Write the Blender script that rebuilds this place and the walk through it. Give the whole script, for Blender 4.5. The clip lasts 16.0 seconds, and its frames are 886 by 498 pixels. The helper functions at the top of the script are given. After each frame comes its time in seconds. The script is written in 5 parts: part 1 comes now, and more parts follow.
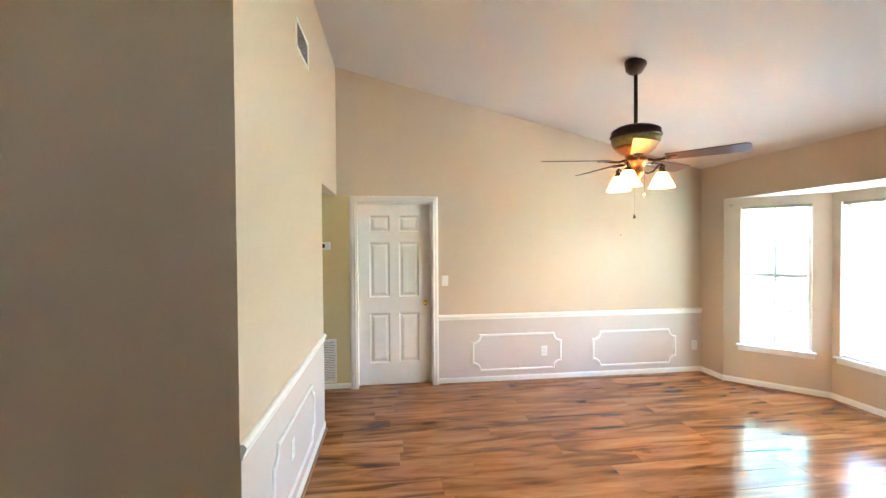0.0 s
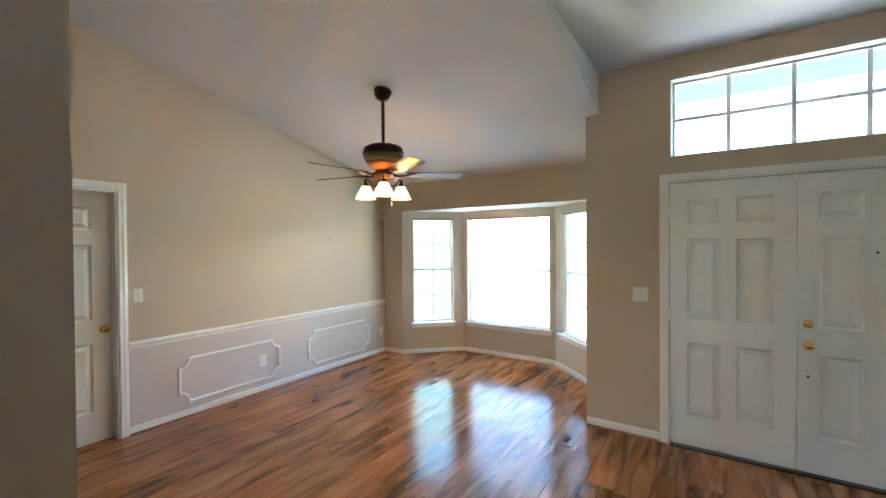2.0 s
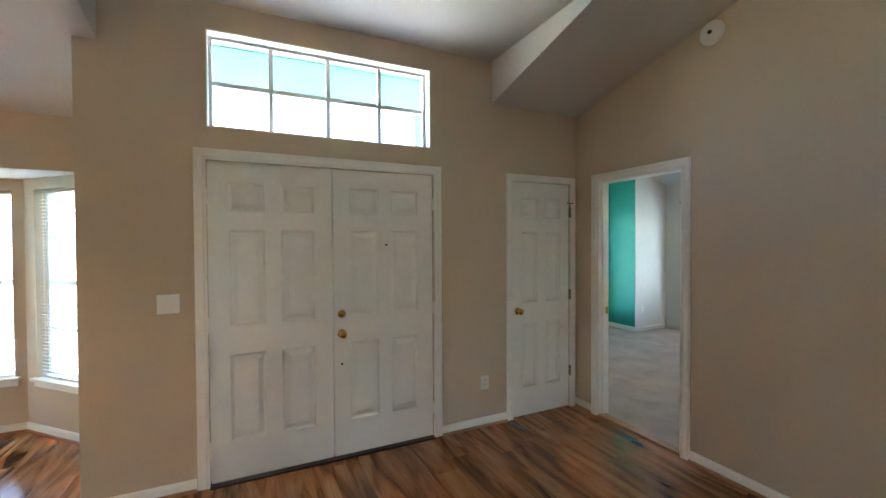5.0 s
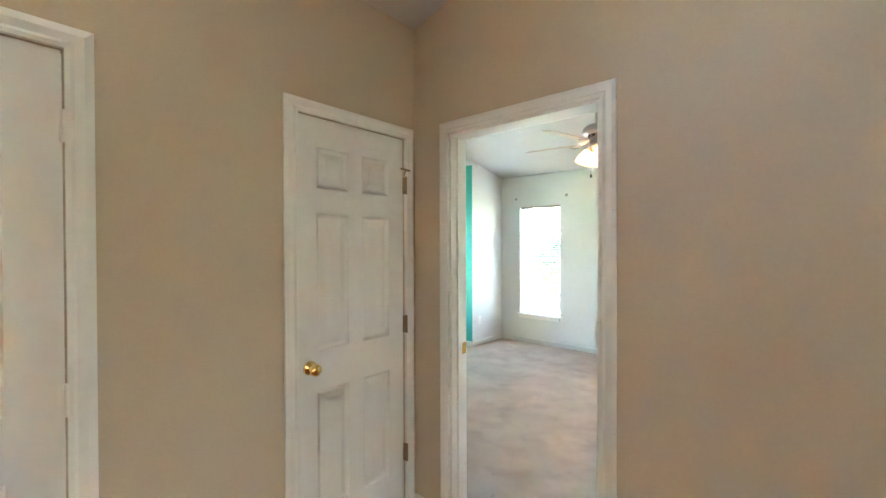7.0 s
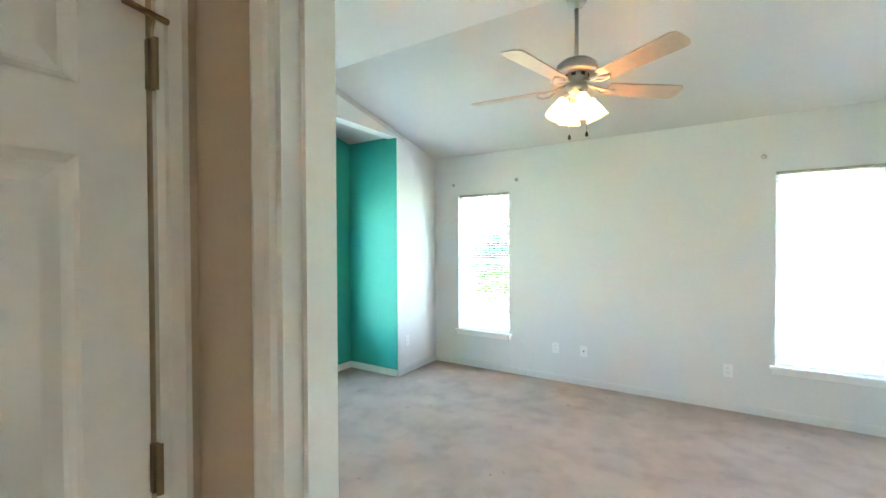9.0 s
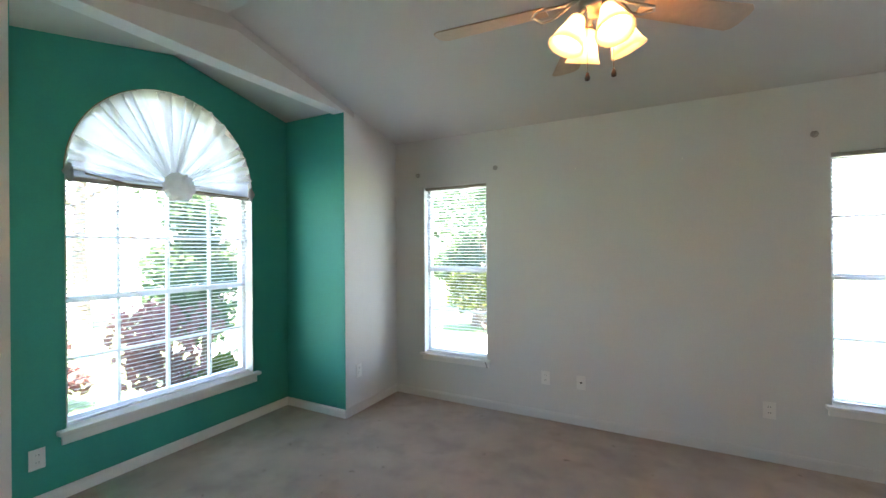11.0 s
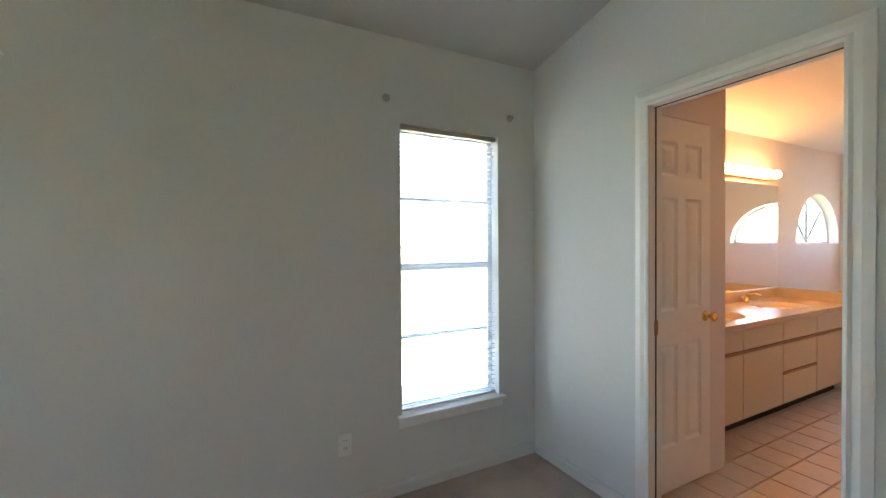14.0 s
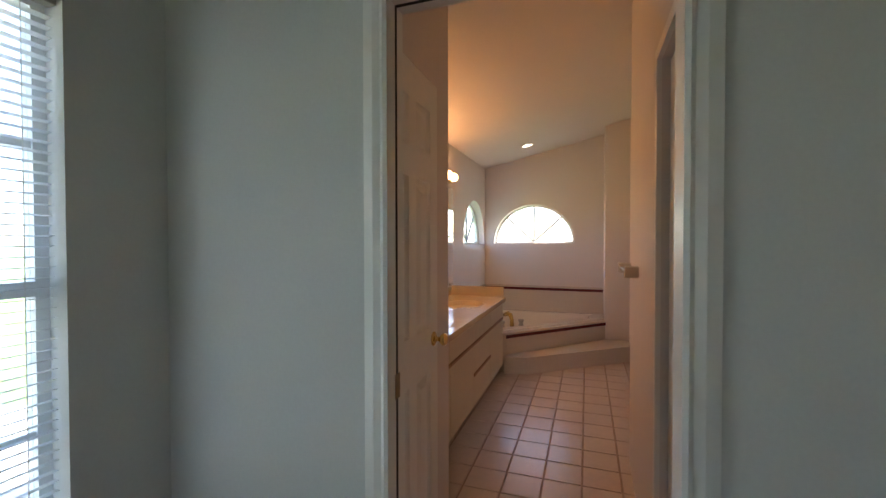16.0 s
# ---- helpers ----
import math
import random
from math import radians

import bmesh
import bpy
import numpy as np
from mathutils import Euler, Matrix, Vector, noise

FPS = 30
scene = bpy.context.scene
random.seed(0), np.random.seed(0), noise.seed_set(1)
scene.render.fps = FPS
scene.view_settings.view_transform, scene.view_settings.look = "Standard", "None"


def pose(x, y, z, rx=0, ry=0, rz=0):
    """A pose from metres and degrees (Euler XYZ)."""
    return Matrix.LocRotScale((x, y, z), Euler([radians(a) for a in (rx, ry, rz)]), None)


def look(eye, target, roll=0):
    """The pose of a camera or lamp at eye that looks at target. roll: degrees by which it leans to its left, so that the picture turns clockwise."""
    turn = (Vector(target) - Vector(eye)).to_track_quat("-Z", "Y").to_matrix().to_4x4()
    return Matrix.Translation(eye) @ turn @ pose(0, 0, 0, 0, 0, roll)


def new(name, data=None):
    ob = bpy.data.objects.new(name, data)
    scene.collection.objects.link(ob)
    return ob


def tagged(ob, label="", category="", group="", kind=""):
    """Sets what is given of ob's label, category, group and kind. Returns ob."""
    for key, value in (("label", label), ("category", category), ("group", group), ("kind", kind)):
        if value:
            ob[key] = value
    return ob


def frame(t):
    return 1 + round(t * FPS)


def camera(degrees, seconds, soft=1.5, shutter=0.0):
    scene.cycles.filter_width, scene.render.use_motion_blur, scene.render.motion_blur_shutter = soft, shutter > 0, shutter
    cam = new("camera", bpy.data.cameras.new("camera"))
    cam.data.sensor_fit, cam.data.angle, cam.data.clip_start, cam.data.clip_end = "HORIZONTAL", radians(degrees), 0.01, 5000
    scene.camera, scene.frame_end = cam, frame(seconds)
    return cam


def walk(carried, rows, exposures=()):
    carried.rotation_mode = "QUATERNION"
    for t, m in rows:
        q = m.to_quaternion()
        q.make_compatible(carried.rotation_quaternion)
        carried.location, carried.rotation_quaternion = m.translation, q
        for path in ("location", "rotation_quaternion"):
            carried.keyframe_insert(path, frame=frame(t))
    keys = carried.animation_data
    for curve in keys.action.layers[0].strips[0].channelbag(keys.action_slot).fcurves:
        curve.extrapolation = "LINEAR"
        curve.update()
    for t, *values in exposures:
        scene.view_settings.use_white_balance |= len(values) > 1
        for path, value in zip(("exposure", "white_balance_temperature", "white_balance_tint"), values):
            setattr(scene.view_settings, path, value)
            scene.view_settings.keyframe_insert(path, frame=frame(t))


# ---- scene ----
cam = camera(94.2, 16.0)
PATH = [
    (0, (-0.261, 0.063, 1.591), (-0.016, 2.048, 1.557), -0.4),
    (0.5, (-0.531, 0.16, 1.596), (0.181, 2.029, 1.57), -0.4),
    (1, (-0.789, 0.265, 1.599), (0.305, 1.939, 1.577), -0.4),
    (1.5, (-0.978, 0.393, 1.571), (0.446, 1.797, 1.553), -0.4),
    (2, (-1.161, 0.534, 1.574), (0.508, 1.634, 1.552), -0.4),
    (2.5, (-1.29, 0.664, 1.578), (0.559, 1.424, 1.551), -0.4),
    (3, (-1.33, 0.813, 1.578), (0.63, 1.208, 1.544), -0.4),
    (3.5, (-1.25, 0.876, 1.578), (0.749, 0.915, 1.539), -0.4),
    (4, (-1.035, 0.843, 1.552), (0.943, 0.549, 1.52), -0.3),
    (4.5, (-0.765, 0.736, 1.545), (1.15, 0.164, 1.506), -0.4),
    (5, (-0.424, 0.593, 1.523), (1.385, -0.26, 1.489), -0.3),
    (5.2, (-0.261, 0.513, 1.504), (1.488, -0.457, 1.475), -0.3),
    (7.3, (1.017, -0.696, 1.452), (2.269, -2.256, 1.434), -0.3),
    (7.5, (1.111, -0.812, 1.442), (2.321, -2.405, 1.424), -0.4),
    (8, (1.31, -1.116, 1.434), (2.438, -2.768, 1.419), -0.3),
    (8.5, (1.479, -1.426, 1.456), (2.557, -3.111, 1.431), -0.3),
    (10.8, (2.023, -2.48, 1.437), (3.017, -4.215, 1.438), -0.3),
    (11, (2.04, -2.56, 1.447), (2.985, -4.323, 1.445), -0.4),
    (11.5, (2.081, -2.782, 1.446), (2.84, -4.632, 1.444), -0.5),
    (12, (2.14, -2.999, 1.458), (2.643, -4.935, 1.45), -0.4),
    (12.5, (2.162, -3.233, 1.462), (2.356, -5.224, 1.446), -0.5),
    (13, (2.13, -3.49, 1.482), (1.967, -5.483, 1.438), -0.6),
    (13.5, (2.107, -3.735, 1.439), (1.526, -5.648, 1.401), -0.4),
    (14, (1.96, -3.926, 1.383), (1.02, -5.691, 1.355), -0.4),
    (14.5, (1.798, -4.142, 1.382), (0.5, -5.663, 1.341), -0.3),
    (15, (1.613, -4.366, 1.381), (0.035, -5.593, 1.342), -0.3),
    (15.5, (1.415, -4.545, 1.375), (-0.35, -5.485, 1.34), -0.2),
    (16, (1.167, -4.694, 1.372), (-0.721, -5.353, 1.339), -0.1),
]
EXPOSURES = [(0, 5.85, 6300, 13), (0.5, 5.42, 6150, 12), (1, 5.17, 5950, 10), (1.5, 5.1, 5900, 9), (3, 4.8, 5850, 9), (5, 5.0, 6250, 13), (7.5, 6.05, 6600, 12), (8.5, 6.0, 6200, 9), (11, 4.4, 6800, 21), (13, 4.15, 6800, 20), (14.5, 3.85, 6700, 18), (15.5, 2.85, 6450, 13), (16, 2.98, 6650, 16)]
walk(cam, [(t, look(eye, target, roll)) for t, eye, target, roll in PATH], EXPOSURES)

# ---- world, sun, exposure ----
world = bpy.data.worlds.new("sky")
scene.world = world
world.use_nodes = True
wn = world.node_tree
sky = wn.nodes.new("ShaderNodeTexSky")
sky.sky_type = 'NISHITA'
sky.sun_disc = False
sky.sun_elevation = radians(67)
sky.sun_rotation = radians(-45)
wn.links.new(sky.outputs[0], wn.nodes["Background"].inputs[0])
wn.nodes["Background"].inputs[1].default_value = 0.15
sun = new("sun", bpy.data.lights.new("sun", 'SUN'))
sun.data.energy, sun.data.angle, sun.data.color = 4.0, radians(0.5), (1.0, 0.95, 0.87)
sun.matrix_world = look((-3.0, 3.0, 10.0), (0, 0, 0))


# ---- materials ----
def material(name, color, rough=0.6, metal=0.0, vary=0.06, grain=40.0, bump=0.08, blotch=1.2, spec=0.5, island=0.0):
    """A painted or plain surface with two scales of variation and fine relief."""
    m = bpy.data.materials.new(name)
    m.use_nodes = True
    t = m.node_tree
    b = t.nodes["Principled BSDF"]
    geo = t.nodes.new("ShaderNodeNewGeometry")
    n1 = t.nodes.new("ShaderNodeTexNoise")
    n1.inputs["Scale"].default_value, n1.inputs["Detail"].default_value = blotch, 4
    n2 = t.nodes.new("ShaderNodeTexNoise")
    n2.inputs["Scale"].default_value, n2.inputs["Detail"].default_value = grain, 3
    for n in (n1, n2):
        t.links.new(geo.outputs["Position"], n.inputs["Vector"])
    mix = t.nodes.new("ShaderNodeMath")
    mix.operation = 'ADD'
    t.links.new(n1.outputs["Fac"], mix.inputs[0])
    t.links.new(n2.outputs["Fac"], mix.inputs[1])
    ramp = t.nodes.new("ShaderNodeMapRange")
    ramp.inputs["From Min"].default_value, ramp.inputs["From Max"].default_value = 0.6, 1.4
    ramp.inputs["To Min"].default_value, ramp.inputs["To Max"].default_value = 1 - vary, 1 + vary
    t.links.new(mix.outputs[0], ramp.inputs["Value"])
    mul = t.nodes.new("ShaderNodeVectorMath")
    mul.operation = 'SCALE'
    mul.inputs[0].default_value = color
    t.links.new(ramp.outputs[0], mul.inputs["Scale"])
    t.links.new(mul.outputs[0], b.inputs["Base Color"])
    b.inputs["Roughness"].default_value, b.inputs["Metallic"].default_value = rough, metal
    b.inputs["Specular IOR Level"].default_value = spec
    if bump:
        bp = t.nodes.new("ShaderNodeBump")
        bp.inputs["Strength"].default_value, bp.inputs["Distance"].default_value = bump, 0.004
        t.links.new(n2.outputs["Fac"], bp.inputs["Height"])
        t.links.new(bp.outputs[0], b.inputs["Normal"])
    return m


def glow(name, color, strength, base=(0.8, 0.75, 0.65), rough=0.4):
    m = material(name, base, rough, bump=0)
    b = m.node_tree.nodes["Principled BSDF"]
    b.inputs["Emission Color"].default_value = (*color, 1)
    b.inputs["Emission Strength"].default_value = strength
    return m


def wood_floor():
    m = bpy.data.materials.new("laminate")
    m.use_nodes = True
    t = m.node_tree
    L, b = t.links.new, t.nodes["Principled BSDF"]
    geo, inf = t.nodes.new("ShaderNodeNewGeometry"), t.nodes.new("ShaderNodeObjectInfo")
    off = t.nodes.new("ShaderNodeVectorMath")
    off.operation = 'MULTIPLY_ADD'
    off.inputs[1].default_value = (37.0, 53.0, 11.0)
    comb = t.nodes.new("ShaderNodeCombineXYZ")
    for k in range(3):
        L(inf.outputs["Random"], comb.inputs[k])
    L(comb.outputs[0], off.inputs[0])
    L(geo.outputs["Position"], off.inputs[2])
    mp = t.nodes.new("ShaderNodeMapping")
    mp.inputs["Scale"].default_value = (1.0, 6.5, 1.0)
    L(off.outputs[0], mp.inputs["Vector"])
    n = t.nodes.new("ShaderNodeTexNoise")
    n.inputs["Scale"].default_value, n.inputs["Detail"].default_value, n.inputs["Distortion"].default_value = 1.4, 5, 1.1
    L(mp.outputs[0], n.inputs["Vector"])
    fine = t.nodes.new("ShaderNodeTexNoise")
    mp2 = t.nodes.new("ShaderNodeMapping")
    mp2.inputs["Scale"].default_value = (6, 160, 1)
    L(off.outputs[0], mp2.inputs["Vector"])
    fine.inputs["Scale"].default_value = 1.0
    L(mp2.outputs[0], fine.inputs["Vector"])
    cr = t.nodes.new("ShaderNodeValToRGB")
    e = cr.color_ramp.elements
    e[0].position, e[0].color = 0.30, (0.075, 0.026, 0.009, 1)
    e[1].position, e[1].color = 0.72, (0.46, 0.215, 0.085, 1)
    k = e.new(0.43)
    k.color = (0.23, 0.083, 0.024, 1)
    k = e.new(0.54)
    k.color = (0.37, 0.145, 0.045, 1)
    L(n.outputs["Fac"], cr.inputs["Fac"])
    fr = t.nodes.new("ShaderNodeMapRange")
    fr.inputs["From Min"].default_value, fr.inputs["From Max"].default_value = 0.3, 0.7
    fr.inputs["To Min"].default_value, fr.inputs["To Max"].default_value = 0.82, 1.12
    L(fine.outputs["Fac"], fr.inputs["Value"])
    rr = t.nodes.new("ShaderNodeMapRange")
    rr.inputs["To Min"].default_value, rr.inputs["To Max"].default_value = 0.82, 1.15
    L(inf.outputs["Random"], rr.inputs["Value"])
    mm = t.nodes.new("ShaderNodeMath")
    mm.operation = 'MULTIPLY'
    L(fr.outputs[0], mm.inputs[0])
    L(rr.outputs[0], mm.inputs[1])
    sc = t.nodes.new("ShaderNodeVectorMath")
    sc.operation = 'SCALE'
    L(cr.outputs[0], sc.inputs[0])
    L(mm.outputs[0], sc.inputs["Scale"])
    L(sc.outputs[0], b.inputs["Base Color"])
    ro = t.nodes.new("ShaderNodeMapRange")
    ro.inputs["To Min"].default_value, ro.inputs["To Max"].default_value = 0.12, 0.24
    L(n.outputs["Fac"], ro.inputs["Value"])
    L(ro.outputs[0], b.inputs["Roughness"])
    bp = t.nodes.new("ShaderNodeBump")
    bp.inputs["Strength"].default_value, bp.inputs["Distance"].default_value = 0.06, 0.002
    L(fine.outputs["Fac"], bp.inputs["Height"])
    L(bp.outputs[0], b.inputs["Normal"])
    return m


def carpet_mat():
    m = material("carpet", (0.46, 0.378, 0.325), 0.95, vary=0.22, grain=260, bump=0.9, blotch=2.6, spec=0.1)
    t = m.node_tree
    b = t.nodes["Principled BSDF"]
    geo = t.nodes.new("ShaderNodeNewGeometry")
    st = t.nodes.new("ShaderNodeTexNoise")
    st.inputs["Scale"].default_value, st.inputs["Detail"].default_value, st.inputs["Distortion"].default_value = 4.5, 8, 0.15
    t.links.new(geo.outputs["Position"], st.inputs["Vector"])
    mr = t.nodes.new("ShaderNodeMapRange")
    mr.inputs["From Min"].default_value, mr.inputs["From Max"].default_value = 0.48, 0.72
    mr.inputs["To Min"].default_value, mr.inputs["To Max"].default_value = 1.03, 0.85
    t.links.new(st.outputs["Fac"], mr.inputs["Value"])
    sc = t.nodes.new("ShaderNodeVectorMath")
    sc.operation = 'SCALE'
    t.links.new(b.inputs["Base Color"].links[0].from_socket, sc.inputs[0])
    # sparse dark spots trodden into the pile
    sp = t.nodes.new("ShaderNodeTexNoise")
    sp.inputs["Scale"].default_value, sp.inputs["Detail"].default_value = 15.0, 2
    t.links.new(geo.outputs["Position"], sp.inputs["Vector"])
    ms = t.nodes.new("ShaderNodeMapRange")
    ms.inputs["From Min"].default_value, ms.inputs["From Max"].default_value = 0.70, 0.78
    ms.inputs["To Min"].default_value, ms.inputs["To Max"].default_value = 1.0, 0.55
    t.links.new(sp.outputs["Fac"], ms.inputs["Value"])
    mu = t.nodes.new("ShaderNodeMath")
    mu.operation = 'MULTIPLY'
    t.links.new(mr.outputs[0], mu.inputs[0])
    t.links.new(ms.outputs[0], mu.inputs[1])
    t.links.new(mu.outputs[0], sc.inputs["Scale"])
    t.links.new(sc.outputs[0], b.inputs["Base Color"])
    return m


def glass_mat():
    m = bpy.data.materials.new("window_glass")
    m.use_nodes = True
    t = m.node_tree
    for n in list(t.nodes):
        if n.type == 'BSDF_PRINCIPLED':
            t.nodes.remove(n)
    out = [n for n in t.nodes if n.type == 'OUTPUT_MATERIAL'][0]
    tr, gl, fr, mx = (t.nodes.new(k) for k in ("ShaderNodeBsdfTransparent", "ShaderNodeBsdfGlossy", "ShaderNodeLayerWeight", "ShaderNodeMixShader"))
    tr.inputs[0].default_value = (0.96, 0.985, 0.98, 1)
    gl.inputs["Roughness"].default_value = 0.02
    pw, ad = t.nodes.new("ShaderNodeMath"), t.nodes.new("ShaderNodeMath")
    pw.operation, ad.operation = 'POWER', 'MULTIPLY_ADD'
    pw.inputs[1].default_value, ad.inputs[1].default_value, ad.inputs[2].default_value = 5.0, 0.6, 0.03
    t.links.new(fr.outputs["Facing"], pw.inputs[0])
    t.links.new(pw.outputs[0], ad.inputs[0])
    t.links.new(ad.outputs[0], mx.inputs[0])
    t.links.new(tr.outputs[0], mx.inputs[1])
    t.links.new(gl.outputs[0], mx.inputs[2])
    t.links.new(mx.outputs[0], out.inputs[0])
    return m


def sheer(name, color, see, thin=0.5):
    """Thin cloth or plastic that lets light through: diffuse, translucent and clear shares."""
    m = bpy.data.materials.new(name)
    m.use_nodes = True
    t = m.node_tree
    for n in list(t.nodes):
        if n.type == 'BSDF_PRINCIPLED':
            t.nodes.remove(n)
    out = [n for n in t.nodes if n.type == 'OUTPUT_MATERIAL'][0]
    d, l, c, m1, m2 = (t.nodes.new(k) for k in ("ShaderNodeBsdfDiffuse", "ShaderNodeBsdfTranslucent", "ShaderNodeBsdfTransparent", "ShaderNodeMixShader", "ShaderNodeMixShader"))
    d.inputs[0].default_value = l.inputs[0].default_value = (*color, 1)
    m1.inputs[0].default_value, m2.inputs[0].default_value = thin, see
    t.links.new(d.outputs[0], m1.inputs[1])
    t.links.new(l.outputs[0], m1.inputs[2])
    t.links.new(m1.outputs[0], m2.inputs[1])
    t.links.new(c.outputs[0], m2.inputs[2])
    t.links.new(m2.outputs[0], out.inputs[0])
    return m


def shade_glass(name, color, light, strength):
    """Frosted lamp glass: a translucent diffuser with a little glow of its own."""
    m = sheer(name, color, 0.0, 0.65)
    t = m.node_tree
    out = [n for n in t.nodes if n.type == 'OUTPUT_MATERIAL'][0]
    em, ad = t.nodes.new("ShaderNodeEmission"), t.nodes.new("ShaderNodeAddShader")
    em.inputs[0].default_value, em.inputs[1].default_value = (*light, 1), strength
    t.links.new(out.inputs[0].links[0].from_socket, ad.inputs[0])
    t.links.new(em.outputs[0], ad.inputs[1])
    t.links.new(ad.outputs[0], out.inputs[0])
    return m


BEIGE = material("beige_paint", (0.57, 0.46, 0.338), 0.75, vary=0.035, grain=90, bump=0.12, blotch=0.9)
WAINS = material("wainscot_paint", (0.60, 0.525, 0.47), 0.7, vary=0.035, grain=90, bump=0.12)
YELLOW = material("hall_paint", (0.62, 0.50, 0.25), 0.75, vary=0.03, grain=90, bump=0.12)
CEIL = material("ceiling_paint", (0.59, 0.56, 0.53), 0.9, vary=0.03, grain=130, bump=0.35)
BEDWALL = material("bedroom_paint", (0.68, 0.675, 0.65), 0.75, vary=0.035, grain=90, bump=0.12, blotch=0.8)
BATHWALL = material("bath_paint", (0.72, 0.67, 0.64), 0.7, vary=0.03, grain=90, bump=0.1)
TEAL = material("teal_paint", (0.02, 0.34, 0.275), 0.6, vary=0.05, grain=90, bump=0.12)
EXTTEAL = material("exterior_teal_paint", (0.31, 0.56, 0.53), 0.7, vary=0.05, grain=40, bump=0.3)
WHITE = material("white_trim_paint", (0.82, 0.80, 0.76), 0.4, vary=0.03, grain=30, bump=0.04)
DOORW = material("white_door_paint", (0.81, 0.80, 0.765), 0.28, vary=0.03, grain=25, bump=0.05)
VINYL = material("white_window_vinyl", (0.82, 0.83, 0.82), 0.45, vary=0.03, bump=0)
PLATE = material("switch_plate_plastic", (0.80, 0.79, 0.75), 0.35, vary=0.02, bump=0)
# Near-black colour: paints the shade inside slots and the duct; also for dark parts.
DARK = material("near_black", (0.02, 0.02, 0.02), 0.7, bump=0)
BRASS = material("polished_brass", (0.80, 0.56, 0.20), 0.18, 1.0, vary=0.06, bump=0)
OLDBR = material("aged_brass", (0.28, 0.21, 0.13), 0.4, 1.0, vary=0.12, bump=0.05)
BRONZE = material("oil_rubbed_bronze", (0.045, 0.022, 0.013), 0.38, 0.7, vary=0.2, grain=60, bump=0.1)
GOLDG = material("antique_gold_band", (0.22, 0.18, 0.07), 0.4, 0.5, vary=0.35, grain=45, bump=0.5)
NICKEL = material("brushed_nickel", (0.42, 0.40, 0.37), 0.28, 1.0, vary=0.06, grain=120, bump=0.05)
COPPER = material("antique_copper_bowl", (0.30, 0.13, 0.06), 0.35, 0.8, vary=0.2, grain=50, bump=0.1)
WALNUT = material("walnut_blade", (0.09, 0.035, 0.02), 0.3, vary=0.25, grain=30, bump=0.06)
MAPLE = material("maple_blade", (0.52, 0.36, 0.24), 0.4, vary=0.10, grain=30, bump=0.05)
STAIN = material("stained_quarter_round", (0.30, 0.14, 0.05), 0.35, vary=0.2, grain=30, bump=0.05)
TILE = material("ceramic_floor_tile", (0.60, 0.50, 0.42), 0.25, vary=0.06, grain=25, bump=0.05)
GROUT = material("brown_grout", (0.34, 0.24, 0.18), 0.9, vary=0.15, grain=80, bump=0.3)
TUBT = material("almond_wall_tile", (0.62, 0.55, 0.47), 0.25, vary=0.04, bump=0.02)
REDT = material("dark_red_trim_tile", (0.10, 0.02, 0.025), 0.25, vary=0.15, bump=0.03)
ACRYL = material("almond_acrylic", (0.72, 0.66, 0.58), 0.15, vary=0.02, bump=0)
CABIN = material("almond_laminate", (0.60, 0.53, 0.39), 0.4, vary=0.03, bump=0.02)
OAKT = material("oak_edge_strip", (0.30, 0.16, 0.07), 0.4, vary=0.15, bump=0.05)
MARBLE = material("cultured_marble", (0.62, 0.50, 0.35), 0.15, vary=0.08, grain=9, bump=0, blotch=5)
CARPET = carpet_mat()
LAMIN = wood_floor()
GLASS = glass_mat()
HEADR = material("headrail_enamel", (0.36, 0.32, 0.26), 0.45, vary=0.04, bump=0.02)
# Grey puts the backlit darkness of the half-round windows' bars into their colour.
BARSHADE = material("shaded_window_bar", (0.34, 0.36, 0.34), 0.5, vary=0.04, bump=0.02)
SLAT = sheer("blind_slat_vinyl", (0.82, 0.83, 0.81), 0.0, 0.32)
LACE = sheer("sheer_white_voile", (0.55, 0.55, 0.545), 0.05, 0.38)
SHADE1 = shade_glass("lit_amber_glass_shade", (0.95, 0.80, 0.55), (1.0, 0.58, 0.22), 0.03)
SHADE2 = shade_glass("lit_frosted_glass_shade", (0.93, 0.80, 0.60), (1.0, 0.52, 0.22), 0.02)
BULB = glow("lit_globe_bulb", (1.0, 0.50, 0.19), 3.6)
CANL = glow("lit_recessed_lens", (1.0, 0.9, 0.75), 1.0)
MIRROR = material("mirror_silver", (0.9, 0.9, 0.9), 0.01, 1.0, vary=0.0, bump=0)
CRYSTAL = material("clear_acrylic", (0.75, 0.6, 0.4), 0.1, 0.3, vary=0.02, bump=0)
GRASS = material("lawn", (0.12, 0.18, 0.065), 0.9, vary=0.3, grain=30, bump=0.8)
CONC = material("concrete", (0.55, 0.53, 0.50), 0.85, vary=0.1, grain=30, bump=0.3)
LEAF = sheer("green_leaf", (0.08, 0.12, 0.06), 0.0, 0.35)
LEAFY = sheer("yellow_green_leaf", (0.10, 0.12, 0.035), 0.0, 0.35)
LEAFR = sheer("red_flower_leaf", (0.22, 0.11, 0.10), 0.0, 0.35)
BARK = material("bark", (0.16, 0.12, 0.09), 0.95, vary=0.3, grain=30, bump=0.9)
ROOFM = material("unseen_roof_slab", (0.16, 0.14, 0.12), 0.95, vary=0.2, bump=0.5)


# ---- mesh helpers ----
def obj(name, bm, mat, smooth=False):
    me = bpy.data.meshes.new(name)
    bmesh.ops.recalc_face_normals(bm, faces=bm.faces[:])
    bm.to_mesh(me)
    bm.free()
    me.materials.append(mat)
    if smooth:
        for p in me.polygons:
            p.use_smooth = True
    return new(name, me)


